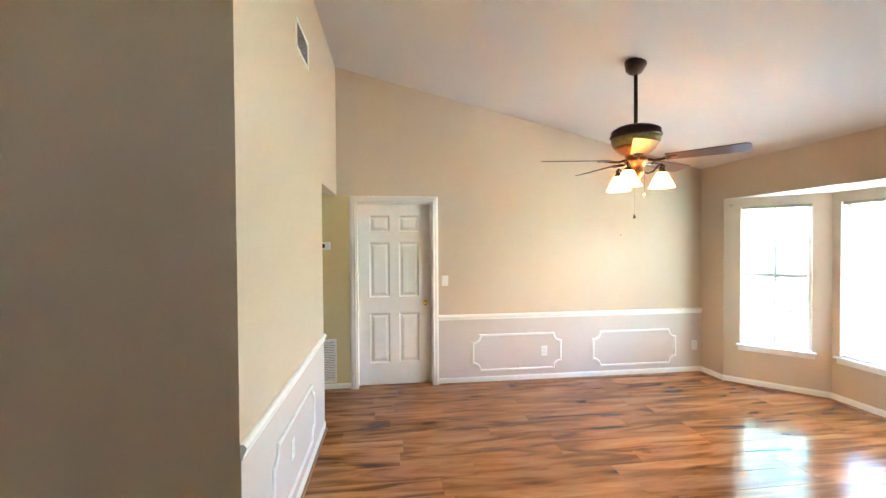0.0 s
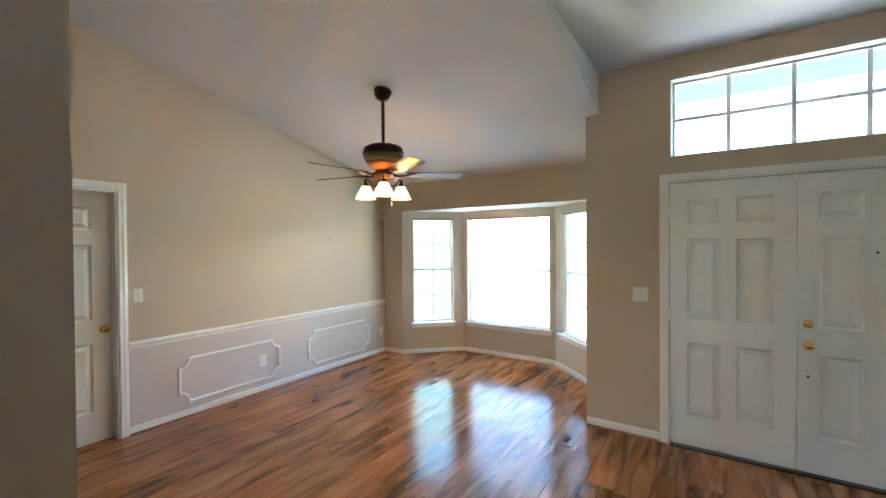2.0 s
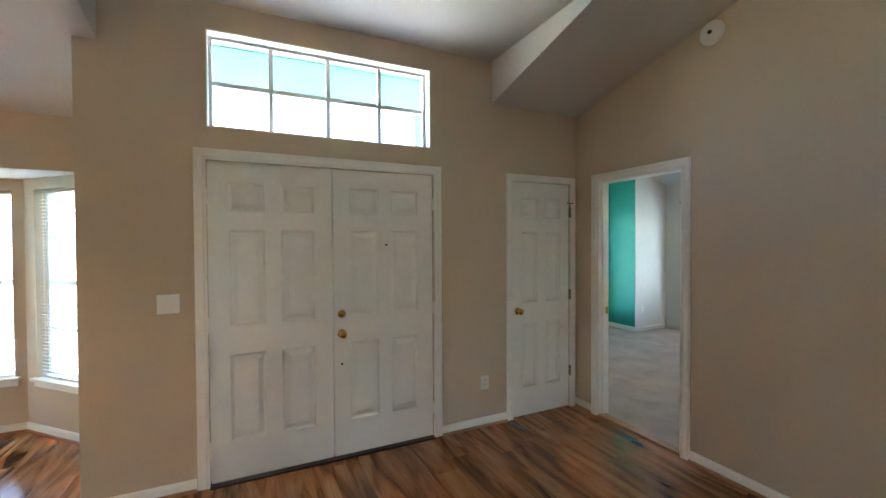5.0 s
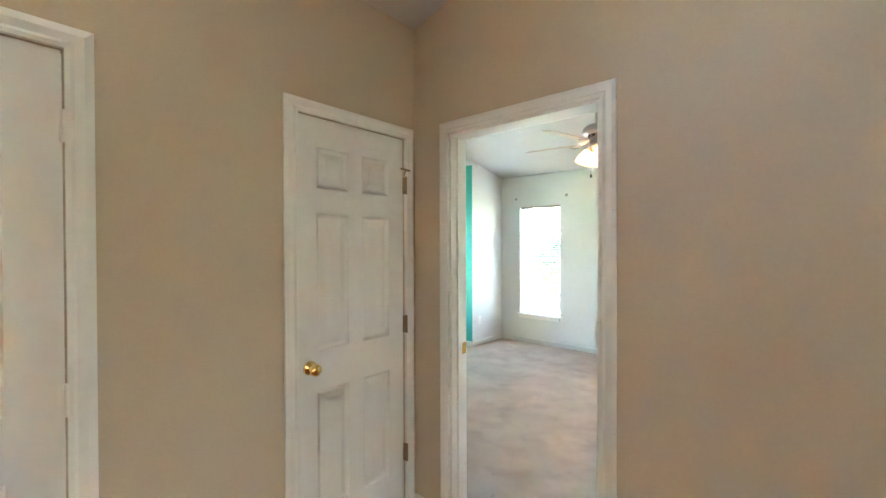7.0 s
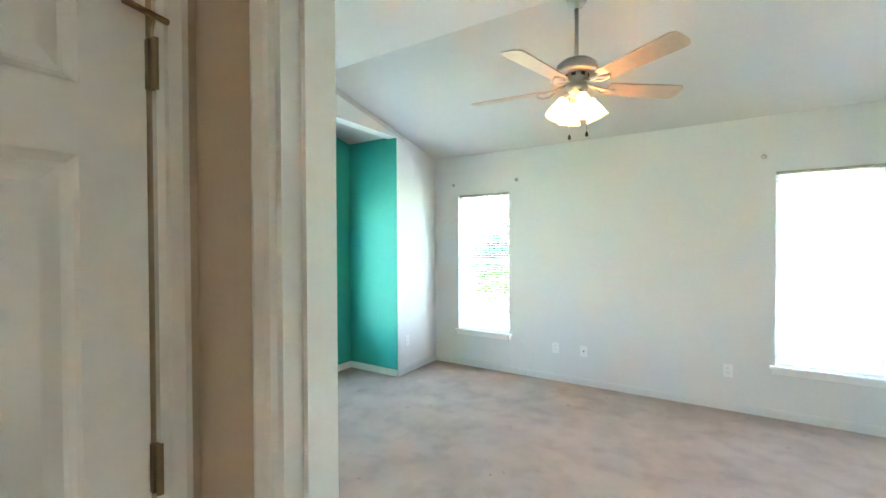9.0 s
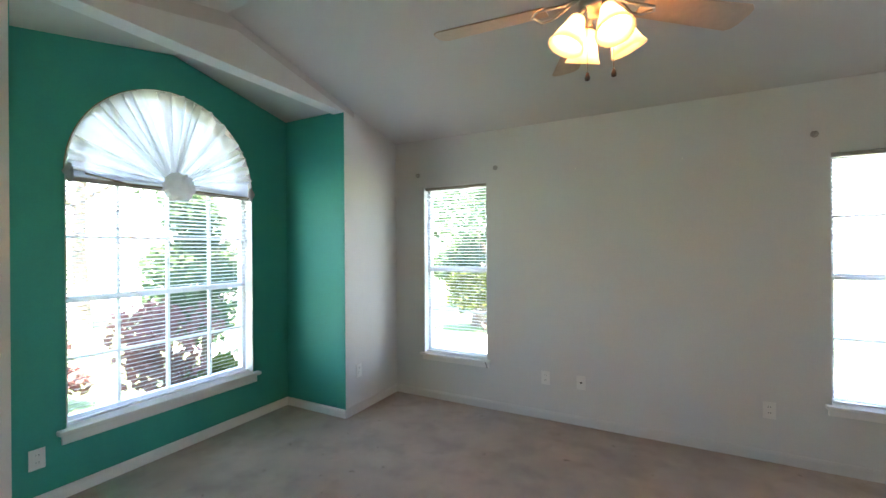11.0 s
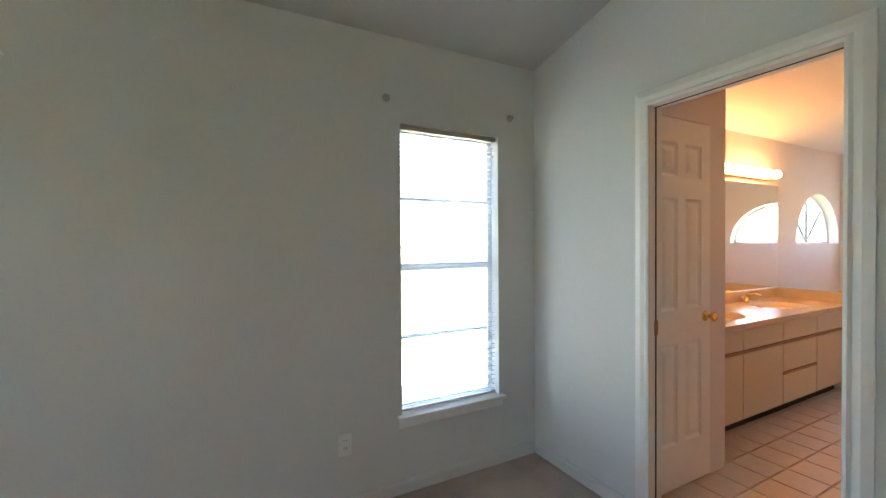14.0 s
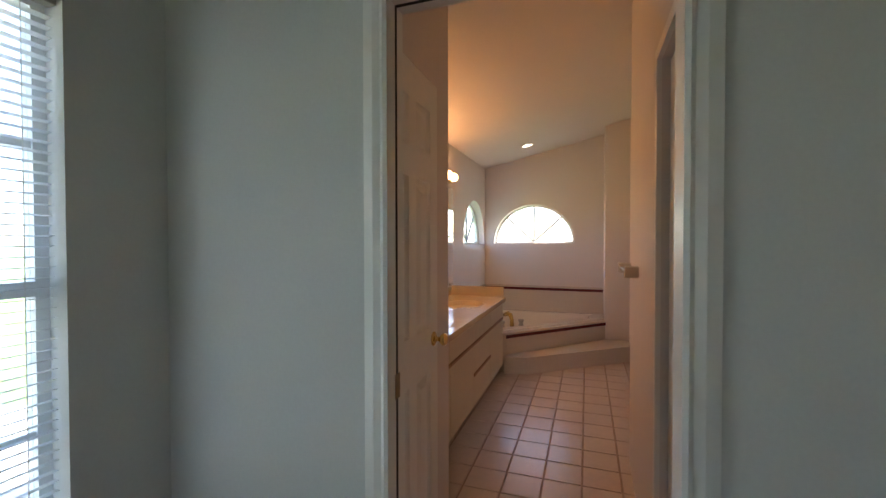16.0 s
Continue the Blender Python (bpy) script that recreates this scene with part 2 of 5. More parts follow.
def part(name, bm, mat, parent, label="", smooth=False):
    o = obj(name, bm, mat, smooth)
    o.parent = parent
    return tagged(o, label)


def empty(name, m, label, category, group="", kind=""):
    e = new(name)
    e.matrix_world = m
    e.empty_display_size = 0.05
    return tagged(e, label, category, group, kind)


def box(bm, x0, x1, y0, y1, z0, z1, bevel=0.0):
    r = bmesh.ops.create_cube(bm, size=1.0)
    vs = r["verts"]
    for v in vs:
        v.co = Vector(((x0 + x1) / 2 + v.co.x * (x1 - x0), (y0 + y1) / 2 + v.co.y * (y1 - y0), (z0 + z1) / 2 + v.co.z * (z1 - z0)))
    if bevel:
        es = list({e for v in vs for e in v.link_edges})
        bmesh.ops.bevel(bm, geom=es, offset=bevel, segments=2, affect='EDGES', profile=0.6)
    return bm


def B(*a, **k):
    return box(bmesh.new(), *a, **k)


def hexa(bm, lo, hi):
    """A block from four lower and four upper corners."""
    v = [bm.verts.new(p) for p in (*lo, *hi)]
    for f in ((0, 3, 2, 1), (4, 5, 6, 7), (0, 1, 5, 4), (1, 2, 6, 5), (2, 3, 7, 6), (3, 0, 4, 7)):
        bm.faces.new([v[i] for i in f])


def lathe(bm, prof, seg=24, m=Matrix()):
    """A turned shape about z from (radius, height) pairs."""
    rings = [[bm.verts.new(m @ Vector((r * math.cos(a), r * math.sin(a), z))) for a in (2 * math.pi * k / seg for k in range(seg))] for r, z in prof]
    for a, b in zip(rings, rings[1:]):
        for k in range(seg):
            bm.faces.new((a[k], a[(k + 1) % seg], b[(k + 1) % seg], b[k]))
    for ring in (rings[0], rings[-1]):
        if (ring[0].co - ring[seg // 2].co).length > 1e-4:
            bm.faces.new(ring)
    return bm


def tube(bm, pts, r, seg=8):
    """A round bar along points."""
    pts = [Vector(p) for p in pts]
    rings = []
    for i, p in enumerate(pts):
        d = (pts[min(i + 1, len(pts) - 1)] - pts[max(i - 1, 0)]).normalized()
        u = d.orthogonal().normalized() if not rings else (u - d * u.dot(d)).normalized()
        w = d.cross(u)
        rr = r[i] if isinstance(r, (list, tuple)) else r
        rings.append([bm.verts.new(p + rr * (math.cos(a) * u + math.sin(a) * w)) for a in (2 * math.pi * k / seg for k in range(seg))])
    for a, b in zip(rings, rings[1:]):
        for k in range(seg):
            bm.faces.new((a[k], a[(k + 1) % seg], b[(k + 1) % seg], b[k]))
    bm.faces.new(rings[0])
    bm.faces.new(rings[-1])
    return bm


def sweep(bm, path, prof, closed=False):
    """A moulding: the profile (out, up-across) swept along a path in the local xz plane, mitred; out is -y."""
    n = len(path)
    rings = []
    for i in range(n):
        p = Vector(path[i])
        a = Vector(path[i - 1]) if (i or closed) else None
        b = Vector(path[(i + 1) % n]) if (i < n - 1 or closed) else None
        d1 = (p - a).normalized() if a is not None else (b - p).normalized()
        d2 = (b - p).normalized() if b is not None else d1
        t = (d1 + d2).normalized()
        nrm = Vector((-t.y, t.x))
        k = 1 / max(0.4, nrm.dot(Vector((-d1.y, d1.x))))
        rings.append([bm.verts.new((p.x + nrm.x * s * k, -o, p.y + nrm.y * s * k)) for o, s in prof])
    m = len(prof)
    for i in range(n if closed else n - 1):
        r, q = rings[i], rings[(i + 1) % n]
        for k in range(m):
            bm.faces.new((r[k], r[(k + 1) % m], q[(k + 1) % m], q[k]))
    if not closed:
        bm.faces.new(rings[0])
        bm.faces.new(rings[-1])
    return bm


FACES = {"N": (None, 4.6, 0), "E": (2.5, None, -90), "W": (-0.85, None, 90), "L": (None, -2.15, 180), "BS": (None, -6.035, 180),
         "BT": (5.15, None, -90), "BE": (4.445, None, -90), "BW": (0.155, None, 90), "BN": (None, -2.27, 0), "TS": (None, -6.10, 180),
         "TW": (-4.72, None, 90), "TP": (None, -5.33, 180), "TN": (None, -4.44, 0)}


def on(face, a, z=0.0, out=0.0):
    """A pose on a wall face: local x to the viewer's right, local -y out of the wall."""
    x, y, rz = FACES[face]
    m = pose(a if x is None else x, a if y is None else y, z, 0, 0, rz)
    return m @ Matrix.Translation((0, -out, 0))


def arch_z(a, o):
    a0, a1, zs, zt, rise = o
    c, h = (a0 + a1) / 2, (a1 - a0) / 2
    return zt + rise * math.sqrt(max(0.0, 1 - ((a - c) / h) ** 2))


def wall(name, p, q, thick, top, openings, mat, label, z0=-0.12, kind="structure"):
    """A wall from p to q (plan), thick to the right of that way. Openings: (from, to, sill, head, rise), along the wall."""
    p, q = Vector(p), Vector(q)
    d = (q - p).normalized()
    n = Vector((d.y, -d.x))
    length = (q - p).length
    cuts = {0.0, length}
    for o in openings:
        k = 28 if o[4] else 1
        cuts |= {o[0] + (o[1] - o[0]) * (0.5 - 0.5 * math.cos(math.pi * i / k)) for i in range(k + 1)}
    cuts = sorted(cuts)
    bm = bmesh.new()

    def col(a, b, za, zb, ya, yb):
        c = [p + d * a, p + d * b, p + d * b + n * thick, p + d * a + n * thick]
        hexa(bm, [(c[0].x, c[0].y, za), (c[1].x, c[1].y, zb), (c[2].x, c[2].y, zb), (c[3].x, c[3].y, za)],
             [(c[0].x, c[0].y, ya), (c[1].x, c[1].y, yb), (c[2].x, c[2].y, yb), (c[3].x, c[3].y, ya)])

    for a, b in zip(cuts, cuts[1:]):
        if b - a < 1e-6:
            continue
        mid = (a + b) / 2
        hit = [o for o in openings if o[0] < mid < o[1]]
        if not hit:
            col(a, b, z0, z0, top, top)
            continue
        lo = z0
        for o in sorted(hit, key=lambda o: o[2]):
            if o[2] > lo + 1e-4:
                col(a, b, lo, lo, o[2], o[2])
            lo = None if not o[4] else (arch_z(a, o), arch_z(b, o))
            if not o[4]:
                lo = o[3]
        if isinstance(lo, tuple):
            col(a, b, lo[0], lo[1], top, top)
        else:
            col(a, b, lo, lo, top, top)
    return tagged(obj(name, bm, mat), label, "wall", kind=kind)


# ---- the large structure ----
def slope(x):
    return 3.266 - 0.24 * x


# living room and entry
wall("wall_living_north", (-2.0, 4.6), (3.49, 4.6), -0.12, 4.0, [(1.35, 2.18, -0.12, 2.03, 0)], BEIGE, "beige painted living room wall")
wall("wall_living_west", (-0.85, 1.72), (-0.85, 4.6), -0.10, 4.3, [(1.94, 2.879, -0.12, 2.10, 0)], BEIGE, "beige wall with an opening to the hall")
wall("wall_hall_north", (-2.0, 4.594), (-0.72, 4.594), -0.005, 2.11, [], YELLOW, "yellow painted hall wall")
wall("wall_hall_west", (-2.0, 1.84), (-2.0, 4.6), -0.1, 3.0, [], YELLOW, "yellow painted hall end wall")
wall("wall_partition", (-7.0, 1.72), (-0.95, 1.72), -0.12, 4.3, [], BEIGE, "beige partition wall in shade")
# Opening is added out of view, sized to light the entry doors from behind.
wall("wall_back", (-7.0, -2.2), (-7.0, 1.84), -0.1, 4.4, [(3.22, 3.78, -0.12, 2.05, 0)], BEIGE, "plain beige wall with an unseen opening added for daylight")
wall("wall_living_south", (-7.1, -2.15), (2.6, -2.15), 0.06, 4.4, [(8.565, 9.345, -0.12, 2.04, 0)], BEIGE, "beige wall with the bedroom doorway")
wall("wall_entry", (2.5, 1.46), (2.5, -2.15), -0.14, 4.0,
     [(0.633, 2.161, -0.12, 2.04, 0), (0.638, 2.145, 2.243, 2.843, 0), (2.896, 3.53, -0.12, 2.04, 0)], BEIGE, "beige entry wall around the double door")
wall("wall_entry_return", (2.64, 1.457), (3.49, 1.457), 0.12, 4.0, [], BEIGE, "beige return wall beside the bay")
wall("wall_bay_header", (3.43, 1.46), (3.43, 4.6), 0.06, 3.2, [(0.17, 2.80, -0.12, 2.05, 0)], BEIGE, "beige wall above the bay window")
BAY = [(3.43, 4.26), (4.05, 3.62), (4.05, 2.24), (3.43, 1.62)]
wall("wall_bay_left", BAY[0], BAY[1], -0.14, 2.3, [(0.155, 0.745, 0.445, 1.956, 0)], BEIGE, "beige angled bay wall")
wall("wall_bay_middle", BAY[1], BAY[2], -0.14, 2.3, [(0.075, 1.305, 0.445, 1.956, 0)], BEIGE, "beige bay wall")
wall("wall_bay_right", BAY[2], BAY[3], -0.14, 2.3, [(0.135, 0.725, 0.445, 1.956, 0)], BEIGE, "beige angled bay wall")
bm = bmesh.new()
lo = [(3.435, 1.5), (4.3, 2.1), (4.3, 3.75), (3.435, 4.4)]
hexa(bm, [(x, y, 2.05) for x, y in lo], [(x, y, 2.2) for x, y in lo])
tagged(obj("ceiling_bay", bm, CEIL), "white painted bay ceiling", "ceiling", kind="structure")
bm = bmesh.new()
for x0, x1, y0, y1 in ((-3.3, 1.067, -2.21, 4.7), (1.067, 3.5, 1.35, 4.7), (1.067, 2.64, -2.21, -1.24)):
    c = [(x0, y0), (x1, y0), (x1, y1), (x0, y1)]
    hexa(bm, [(x, y, slope(x)) for x, y in c], [(x, y, slope(x) + 0.45) for x, y in c])
box(bm, 1.06, 2.64, -1.245, 1.355, 3.01, 3.12)
box(bm, -7.1, -3.3, -2.21, 1.84, 4.06, 4.3)
tagged(obj("ceiling_living", bm, CEIL), "sloped ceiling with a raised entry pocket", "ceiling", kind="structure")
tagged(obj("ceiling_hall", B(-2.0, -0.95, 1.84, 4.6, 2.38, 2.48), CEIL), "flat hall ceiling", "ceiling", kind="structure")

# bedroom
wall("wall_bedroom_north", (0.14, -2.27), (4.56, -2.27), -0.06, 3.3, [(1.325, 2.105, -0.12, 2.04, 0)], BEDWALL, "white bedroom wall with the doorway")
wall("wall_bedroom_south", (0.08, -6.035), (4.56, -6.035), 0.14, 3.3, [(0.365, 1.02, 0.43, 2.042, 0), (3.375, 4.03, 0.43, 2.042, 0)], BEDWALL, "off-white bedroom wall with two windows")
wall("wall_bedroom_east", (4.445, -2.27), (4.445, -6.035), -0.12, 3.3, [(0.95, 3.0, -0.12, 2.86 - 0.235 * 1.03, 0)], BEDWALL, "off-white wall around the window alcove")
wall("wall_bedroom_west", (0.155, -6.09), (0.155, -2.27), -0.06, 3.3, [(0.876, 1.604, -0.12, 2.044, 0)], BEDWALL, "off-white wall with the bathroom doorway")
wall("wall_alcove_east", (5.15, -3.1), (5.15, -5.4), -0.16, 3.2, [(0.545, 1.80, 0.40, 1.92, 0.66)], TEAL, "teal accent wall with an arched window")
wall("wall_alcove_south", (5.15, -5.266), (4.447, -5.266), -0.1, 3.2, [], TEAL, "teal alcove side wall")
wall("wall_alcove_north", (4.447, -3.224), (5.15, -3.224), -0.1, 3.2, [], TEAL, "teal alcove side wall")


def gable(bm, x0, x1, y0, yr, y1, ze0, zr, ze1, t):
    for a, b, za, zb in ((y0, yr, ze0, zr), (yr, y1, zr, ze1)):
        hexa(bm, [(x0, a, za), (x1, a, za), (x1, b, zb), (x0, b, zb)], [(x0, a, za + t), (x1, a, za + t), (x1, b, zb + t), (x0, b, zb + t)])


bm = bmesh.new()
gable(bm, 0.0, 4.60, -6.2, -4.2, -2.2, 2.935 - 0.235 * 2.0, 2.935, 2.935 - 0.235 * 2.0, 0.14)
tagged(obj("ceiling_bedroom", bm, CEIL), "white vaulted bedroom ceiling", "ceiling", kind="structure")
bm = bmesh.new()
gable(bm, 4.443, 5.3, -5.4, -4.265, -3.1, 2.855 - 0.22 * 1.135, 2.855, 2.855 - 0.22 * 1.165, 0.13)
tagged(obj("ceiling_alcove", bm, CEIL), "white vaulted alcove ceiling", "ceiling", kind="structure")
# the gable piece of wall between the alcove's vault and the room's
bm = bmesh.new()
for y0, y1 in ((-5.27, -4.265), (-4.265, -3.22)):
    z0, z1 = (2.855 - 0.22 * abs(y + 4.265) for y in (y0, y1))
    hexa(bm, [(4.445, y0, z0), (4.54, y0, z0), (4.54, y1, z1), (4.445, y1, z1)], [(4.445, y0, 3.1), (4.54, y0, 3.1), (4.54, y1, 3.1), (4.445, y1, 3.1)])
tagged(obj("wall_alcove_gable", bm, BEDWALL), "off-white strip above the alcove", "wall", kind="structure")

# bathroom
wall("wall_bath_east", (0.09, -6.2), (0.09, -3.9), -0.02, 3.2, [(0.986, 1.714, -0.12, 2.044, 0)], BATHWALL, "peach lit bathroom wall")
wall("wall_bath_south", (0.02, -6.10), (-4.84, -6.10), -0.15, 3.2, [(3.63, 4.71, 1.345, 1.346, 0.575)], BATHWALL, "off-white bathroom wall with a half-round window")
wall("wall_bath_west", (-4.72, -6.10), (-4.72, -4.1), -0.15, 3.2, [(0.134, 1.252, 1.355, 1.356, 0.545)], BATHWALL, "off-white bathroom wall with a half-round window")
wall("wall_bath_alcove", (-4.72, -4.48), (-4.28, -4.48), -0.3, 3.2, [], BATHWALL, "off-white wall return beside the bath")
wall("wall_bath_north", (-4.28, -4.2), (-1.5, -4.2), -0.1, 3.2, [], BATHWALL, "off-white bathroom wall")
wall("wall_bath_closet", (-1.59, -4.44), (0.07, -4.44), -0.3, 3.2, [(1.09, 1.56, -0.12, 2.03, 0)], BATHWALL, "peach lit wall with a closet door")
wall("wall_bath_partition", (0.07, -5.33), (-0.735, -5.33), -0.10, 3.2, [(0.093, 0.645, -0.12, 2.065, 0)], BATHWALL, "peach lit partition with a closed door")
wall("wall_bath_partition_end", (-0.635, -5.43), (-0.635, -6.10), 0.10, 3.2, [], BATHWALL, "partition beside the vanity")
bm = bmesh.new()
c = [(-4.9, -6.25), (0.08, -6.25), (0.08, -3.9), (-4.9, -3.9)]
hexa(bm, [(x, y, 2.435 + 0.2226 * (y + 6.10)) for x, y in c], [(x, y, 2.58 + 0.2226 * (y + 6.10)) for x, y in c])
tagged(obj("ceiling_bath", bm, BATHWALL), "sloped bathroom ceiling", "ceiling", kind="structure")

# floors
tagged(obj("floor_carpet", B(0.07, 5.2, -6.2, -2.2, -0.12, 0.0), CARPET), "stained beige pile carpet", "carpet", kind="structure")
floor_wood = tagged(obj("floor_wood", box(B(-3.3, 4.1, -2.2, 4.7, -0.12, -0.012), -7.1, -3.3, -2.2, 1.84, -0.12, -0.012), STAIN), "glossy brown laminate plank floor", "floor", kind="structure")
floor_bath = tagged(obj("floor_bath", B(-4.8, 0.07, -6.2, -4.1, -0.12, -0.006), GROUT), "beige ceramic tile floor with brown grout", "floor", kind="structure")
# Flat slab, never in view: stops light leaks and keeps sun off the openings.
tagged(obj("roof", box(B(-9.2, 3.6, -2.4, 5.0, 4.5, 4.62), -5.1, 5.6, -6.6, -2.4, 4.5, 4.62), ROOFM), "unseen dark roof slab added to block sun and light leaks", "roof", kind="structure")
tagged(obj("threshold", B(1.465, 2.245, -2.235, -2.15, -0.01, 0.012, bevel=0.004), STAIN), "stained wood strip between floor and carpet", "threshold", kind="structure")
tagged(obj("threshold_bath", B(0.055, 0.15, -5.2, -4.5, -0.01, 0.008, bevel=0.003), TILE), "low tile threshold of the bathroom", "threshold", kind="structure")

# outdoors
tagged(obj("ground", B(-300, 300, -300, 300, -0.4, -0.16), GRASS), "green lawn around the house", "ground", kind="structure")
tagged(obj("pavement", B(2.7, 9.0, -2.0, 5.2, -0.2, -0.13), CONC), "pale concrete walk and driveway", "pavement", kind="structure")
# Path runs on to the wall only to lighten the ground in the house's shadow.
tagged(obj("garden_path", B(-2, 9, -9.6, -6.3, -0.2, -0.14), CONC), "pale garden path, widened to the house to brighten the shaded strip", "path", kind="structure")
# Unseen pale ground, added to bounce daylight through the back opening.
tagged(obj("patio", B(-13, -7.1, -3.2, 3.0, -0.2, -0.13), CONC), "pale concrete slab, unseen, added to bounce daylight indoors", "patio", kind="structure")
# Unseen panels added so that no daylight shows round the closed doors.
for nm, a in (("wall_closet_back", (2.74, 2.80, -2.2, -1.25)), ("wall_north_room", (-0.9, 0.5, 4.80, 4.86))):
    tagged(obj(nm, B(*a, -0.12, 2.5), BEIGE), "unseen panel added behind a closed door to block daylight", "wall", kind="structure")
tagged(obj("road", B(14, 22, -120, 120, -0.2, -0.14), CONC), "pale concrete street", "road", kind="structure")

# ---- trim ----
BASE = [(0, 0), (0.012, 0), (0.012, 0.055), (0.006, 0.072), (0, 0.072)]


def moulding(name, face, a, b, z, prof, mat, label):
    """A straight run of trim along a wall face, from a to b on the wall's own axis."""
    bm = sweep(bmesh.new(), [(0, 0), (abs(b - a), 0)], prof)
    o = obj(name, bm, mat)
    m = on(face, a, z)
    probe = m @ Vector((1, 0, 0)) - m.translation
    along = probe.x + probe.y
    o.matrix_world = on(face, a if (b - a) * along > 0 else b, z)
    return tagged(o, label, "trim", kind="structure")


def base(face, a, b, wood=True):
    moulding("baseboard", face, a, b, 0.0, BASE, WHITE if wood or face == "BT" else BEDWALL, "white painted baseboard")
    if wood:
        moulding("quarter_round", face, a, b, 0.0, [(0.012, 0), (0.028, 0), (0.024, 0.01), (0.012, 0.016)], STAIN, "stained wood shoe moulding")


for f, a, b in (("N", 0.246, 3.43), ("N", -2.0, -0.717), ("E", 1.46, 0.90), ("E", -0.77, -1.375), ("E", -2.132, -2.15), ("W", 1.72, 3.66), ("L", -7.0, 1.405), ("L", 2.31, 2.5)):
    base(f, a, b)
for f, a, b in (("BE", -5.268, -6.09), ("BE", -2.27, -3.22), ("BT", -3.224, -5.266), ("BW", -6.035, -5.275), ("BW", -4.425, -2.27), ("BS", 0.14, 4.445)):
    base(f, a, b, False)
for p, q in ((BAY[0], BAY[1]), (BAY[1], BAY[2]), (BAY[2], BAY[3]), ((3.43, 4.6), (3.43, 4.26)), ((4.445, -5.266), (5.15, -5.266))):
    d = Vector(q) - Vector(p)
    for prof, mat, nm in ((BASE, WHITE, "baseboard"), ([(0.012, 0), (0.028, 0), (0.024, 0.01), (0.012, 0.016)], STAIN, "quarter_round")):
        if p[0] > 4.4 and nm != "baseboard":
            continue
        o = obj(nm, sweep(bmesh.new(), [(0, 0), (d.length, 0)], prof), mat)
        if p[0] > 4.4:
            o.matrix_world = pose(q[0], q[1], 0, 0, 0, 180)
        else:
            o.matrix_world = pose(p[0], p[1], 0, 0, 0, math.degrees(math.atan2(d.y, d.x)))
        tagged(o, "white painted baseboard" if nm == "baseboard" else "stained wood shoe moulding", "trim", kind="structure")

RAIL = [(0, -0.03), (0.010, -0.03), (0.012, -0.012), (0.020, -0.004), (0.026, 0.014), (0.018, 0.026), (0.010, 0.03), (0, 0.03)]
moulding("chair_rail", "N", 0.246, 3.43, 0.748, RAIL, WHITE, "white chair rail moulding")
moulding("chair_rail", "W", 1.72, 3.675, 0.785, RAIL, WHITE, "white chair rail moulding")
tagged(obj("wainscot_north", B(0.246, 3.43, 4.596, 4.6, 0.07, 0.73), WAINS), "pinkish beige painted lower wall", "wall", kind="structure")
tagged(obj("wainscot_west", B(-0.85, -0.846, 1.72, 3.66, 0.07, 0.76), WAINS), "pale painted lower wall", "wall", kind="structure")
PROF = [(0, -0.013), (0.007, -0.013), (0.014, -0.004), (0.014, 0.005), (0.006, 0.013), (0, 0.013)]


def notched(w, h, r):
    """A rectangle with scooped corners and small square steps."""
    pts = []
    for cx, cz, a0 in ((w, 0, 180), (w, h, 270), (0, h, 0), (0, 0, 90)):
        arc = [(cx + r * math.cos(radians(a0 - 90 * k / 6)), cz + r * math.sin(radians(a0 - 90 * k / 6))) for k in range(7)]
        pts += arc
    return pts


def panel_frame(face, a, z, w, h):
    bm = sweep(bmesh.new(), notched(w, h, 0.085), PROF, closed=True)
    o = obj("panel_moulding", bm, WHITE)
    o.matrix_world = on(face, a, z, 0.004)
    tagged(o, "white wall frame moulding with scooped corners", "trim", "frames under the chair rail")


panel_frame("N", 0.63, 0.14, 1.025, 0.395)
panel_frame("N", 2.055, 0.135, 1.03, 0.395)
panel_frame("W", 2.13, 0.17, 1.03, 0.40)


# ---- doors ----
def casing(name, face, a, w, h, label, cw=0.06):
    """White door casing round an opening that starts at a on the viewer's left; also the jamb lining."""
    e = empty(name, on(face, a), label, "door frame", kind="structure")
    prof = [(0, 0), (0.017, 0), (0.020, -0.012), (0.014, -0.022), (0.016, -0.045), (0.010, -cw), (0, -cw)]
    part("casing", sweep(bmesh.new(), [(0.0, 0), (0.0, h), (w, h), (w, 0)], [(o, -s) for o, s in prof]), WHITE, e)
    return e


def lining(e, w, h, deep, mat=WHITE, side=0.0, front=-0.003):
    """Jamb boards inside an opening; side: how far they are let into the wall."""
    bm = bmesh.new()
    x0, x1, zt = -side, w + side, h + side
    box(bm, x0 - 0.002, x0 + 0.014, front, deep, 0, zt)
    box(bm, x1 - 0.014, x1 + 0.002, front, deep, 0, zt)
    box(bm, x0 + 0.014, x1 - 0.014, front, deep, zt - 0.014, zt + 0.002)
    part("jamb", bm, mat, e)


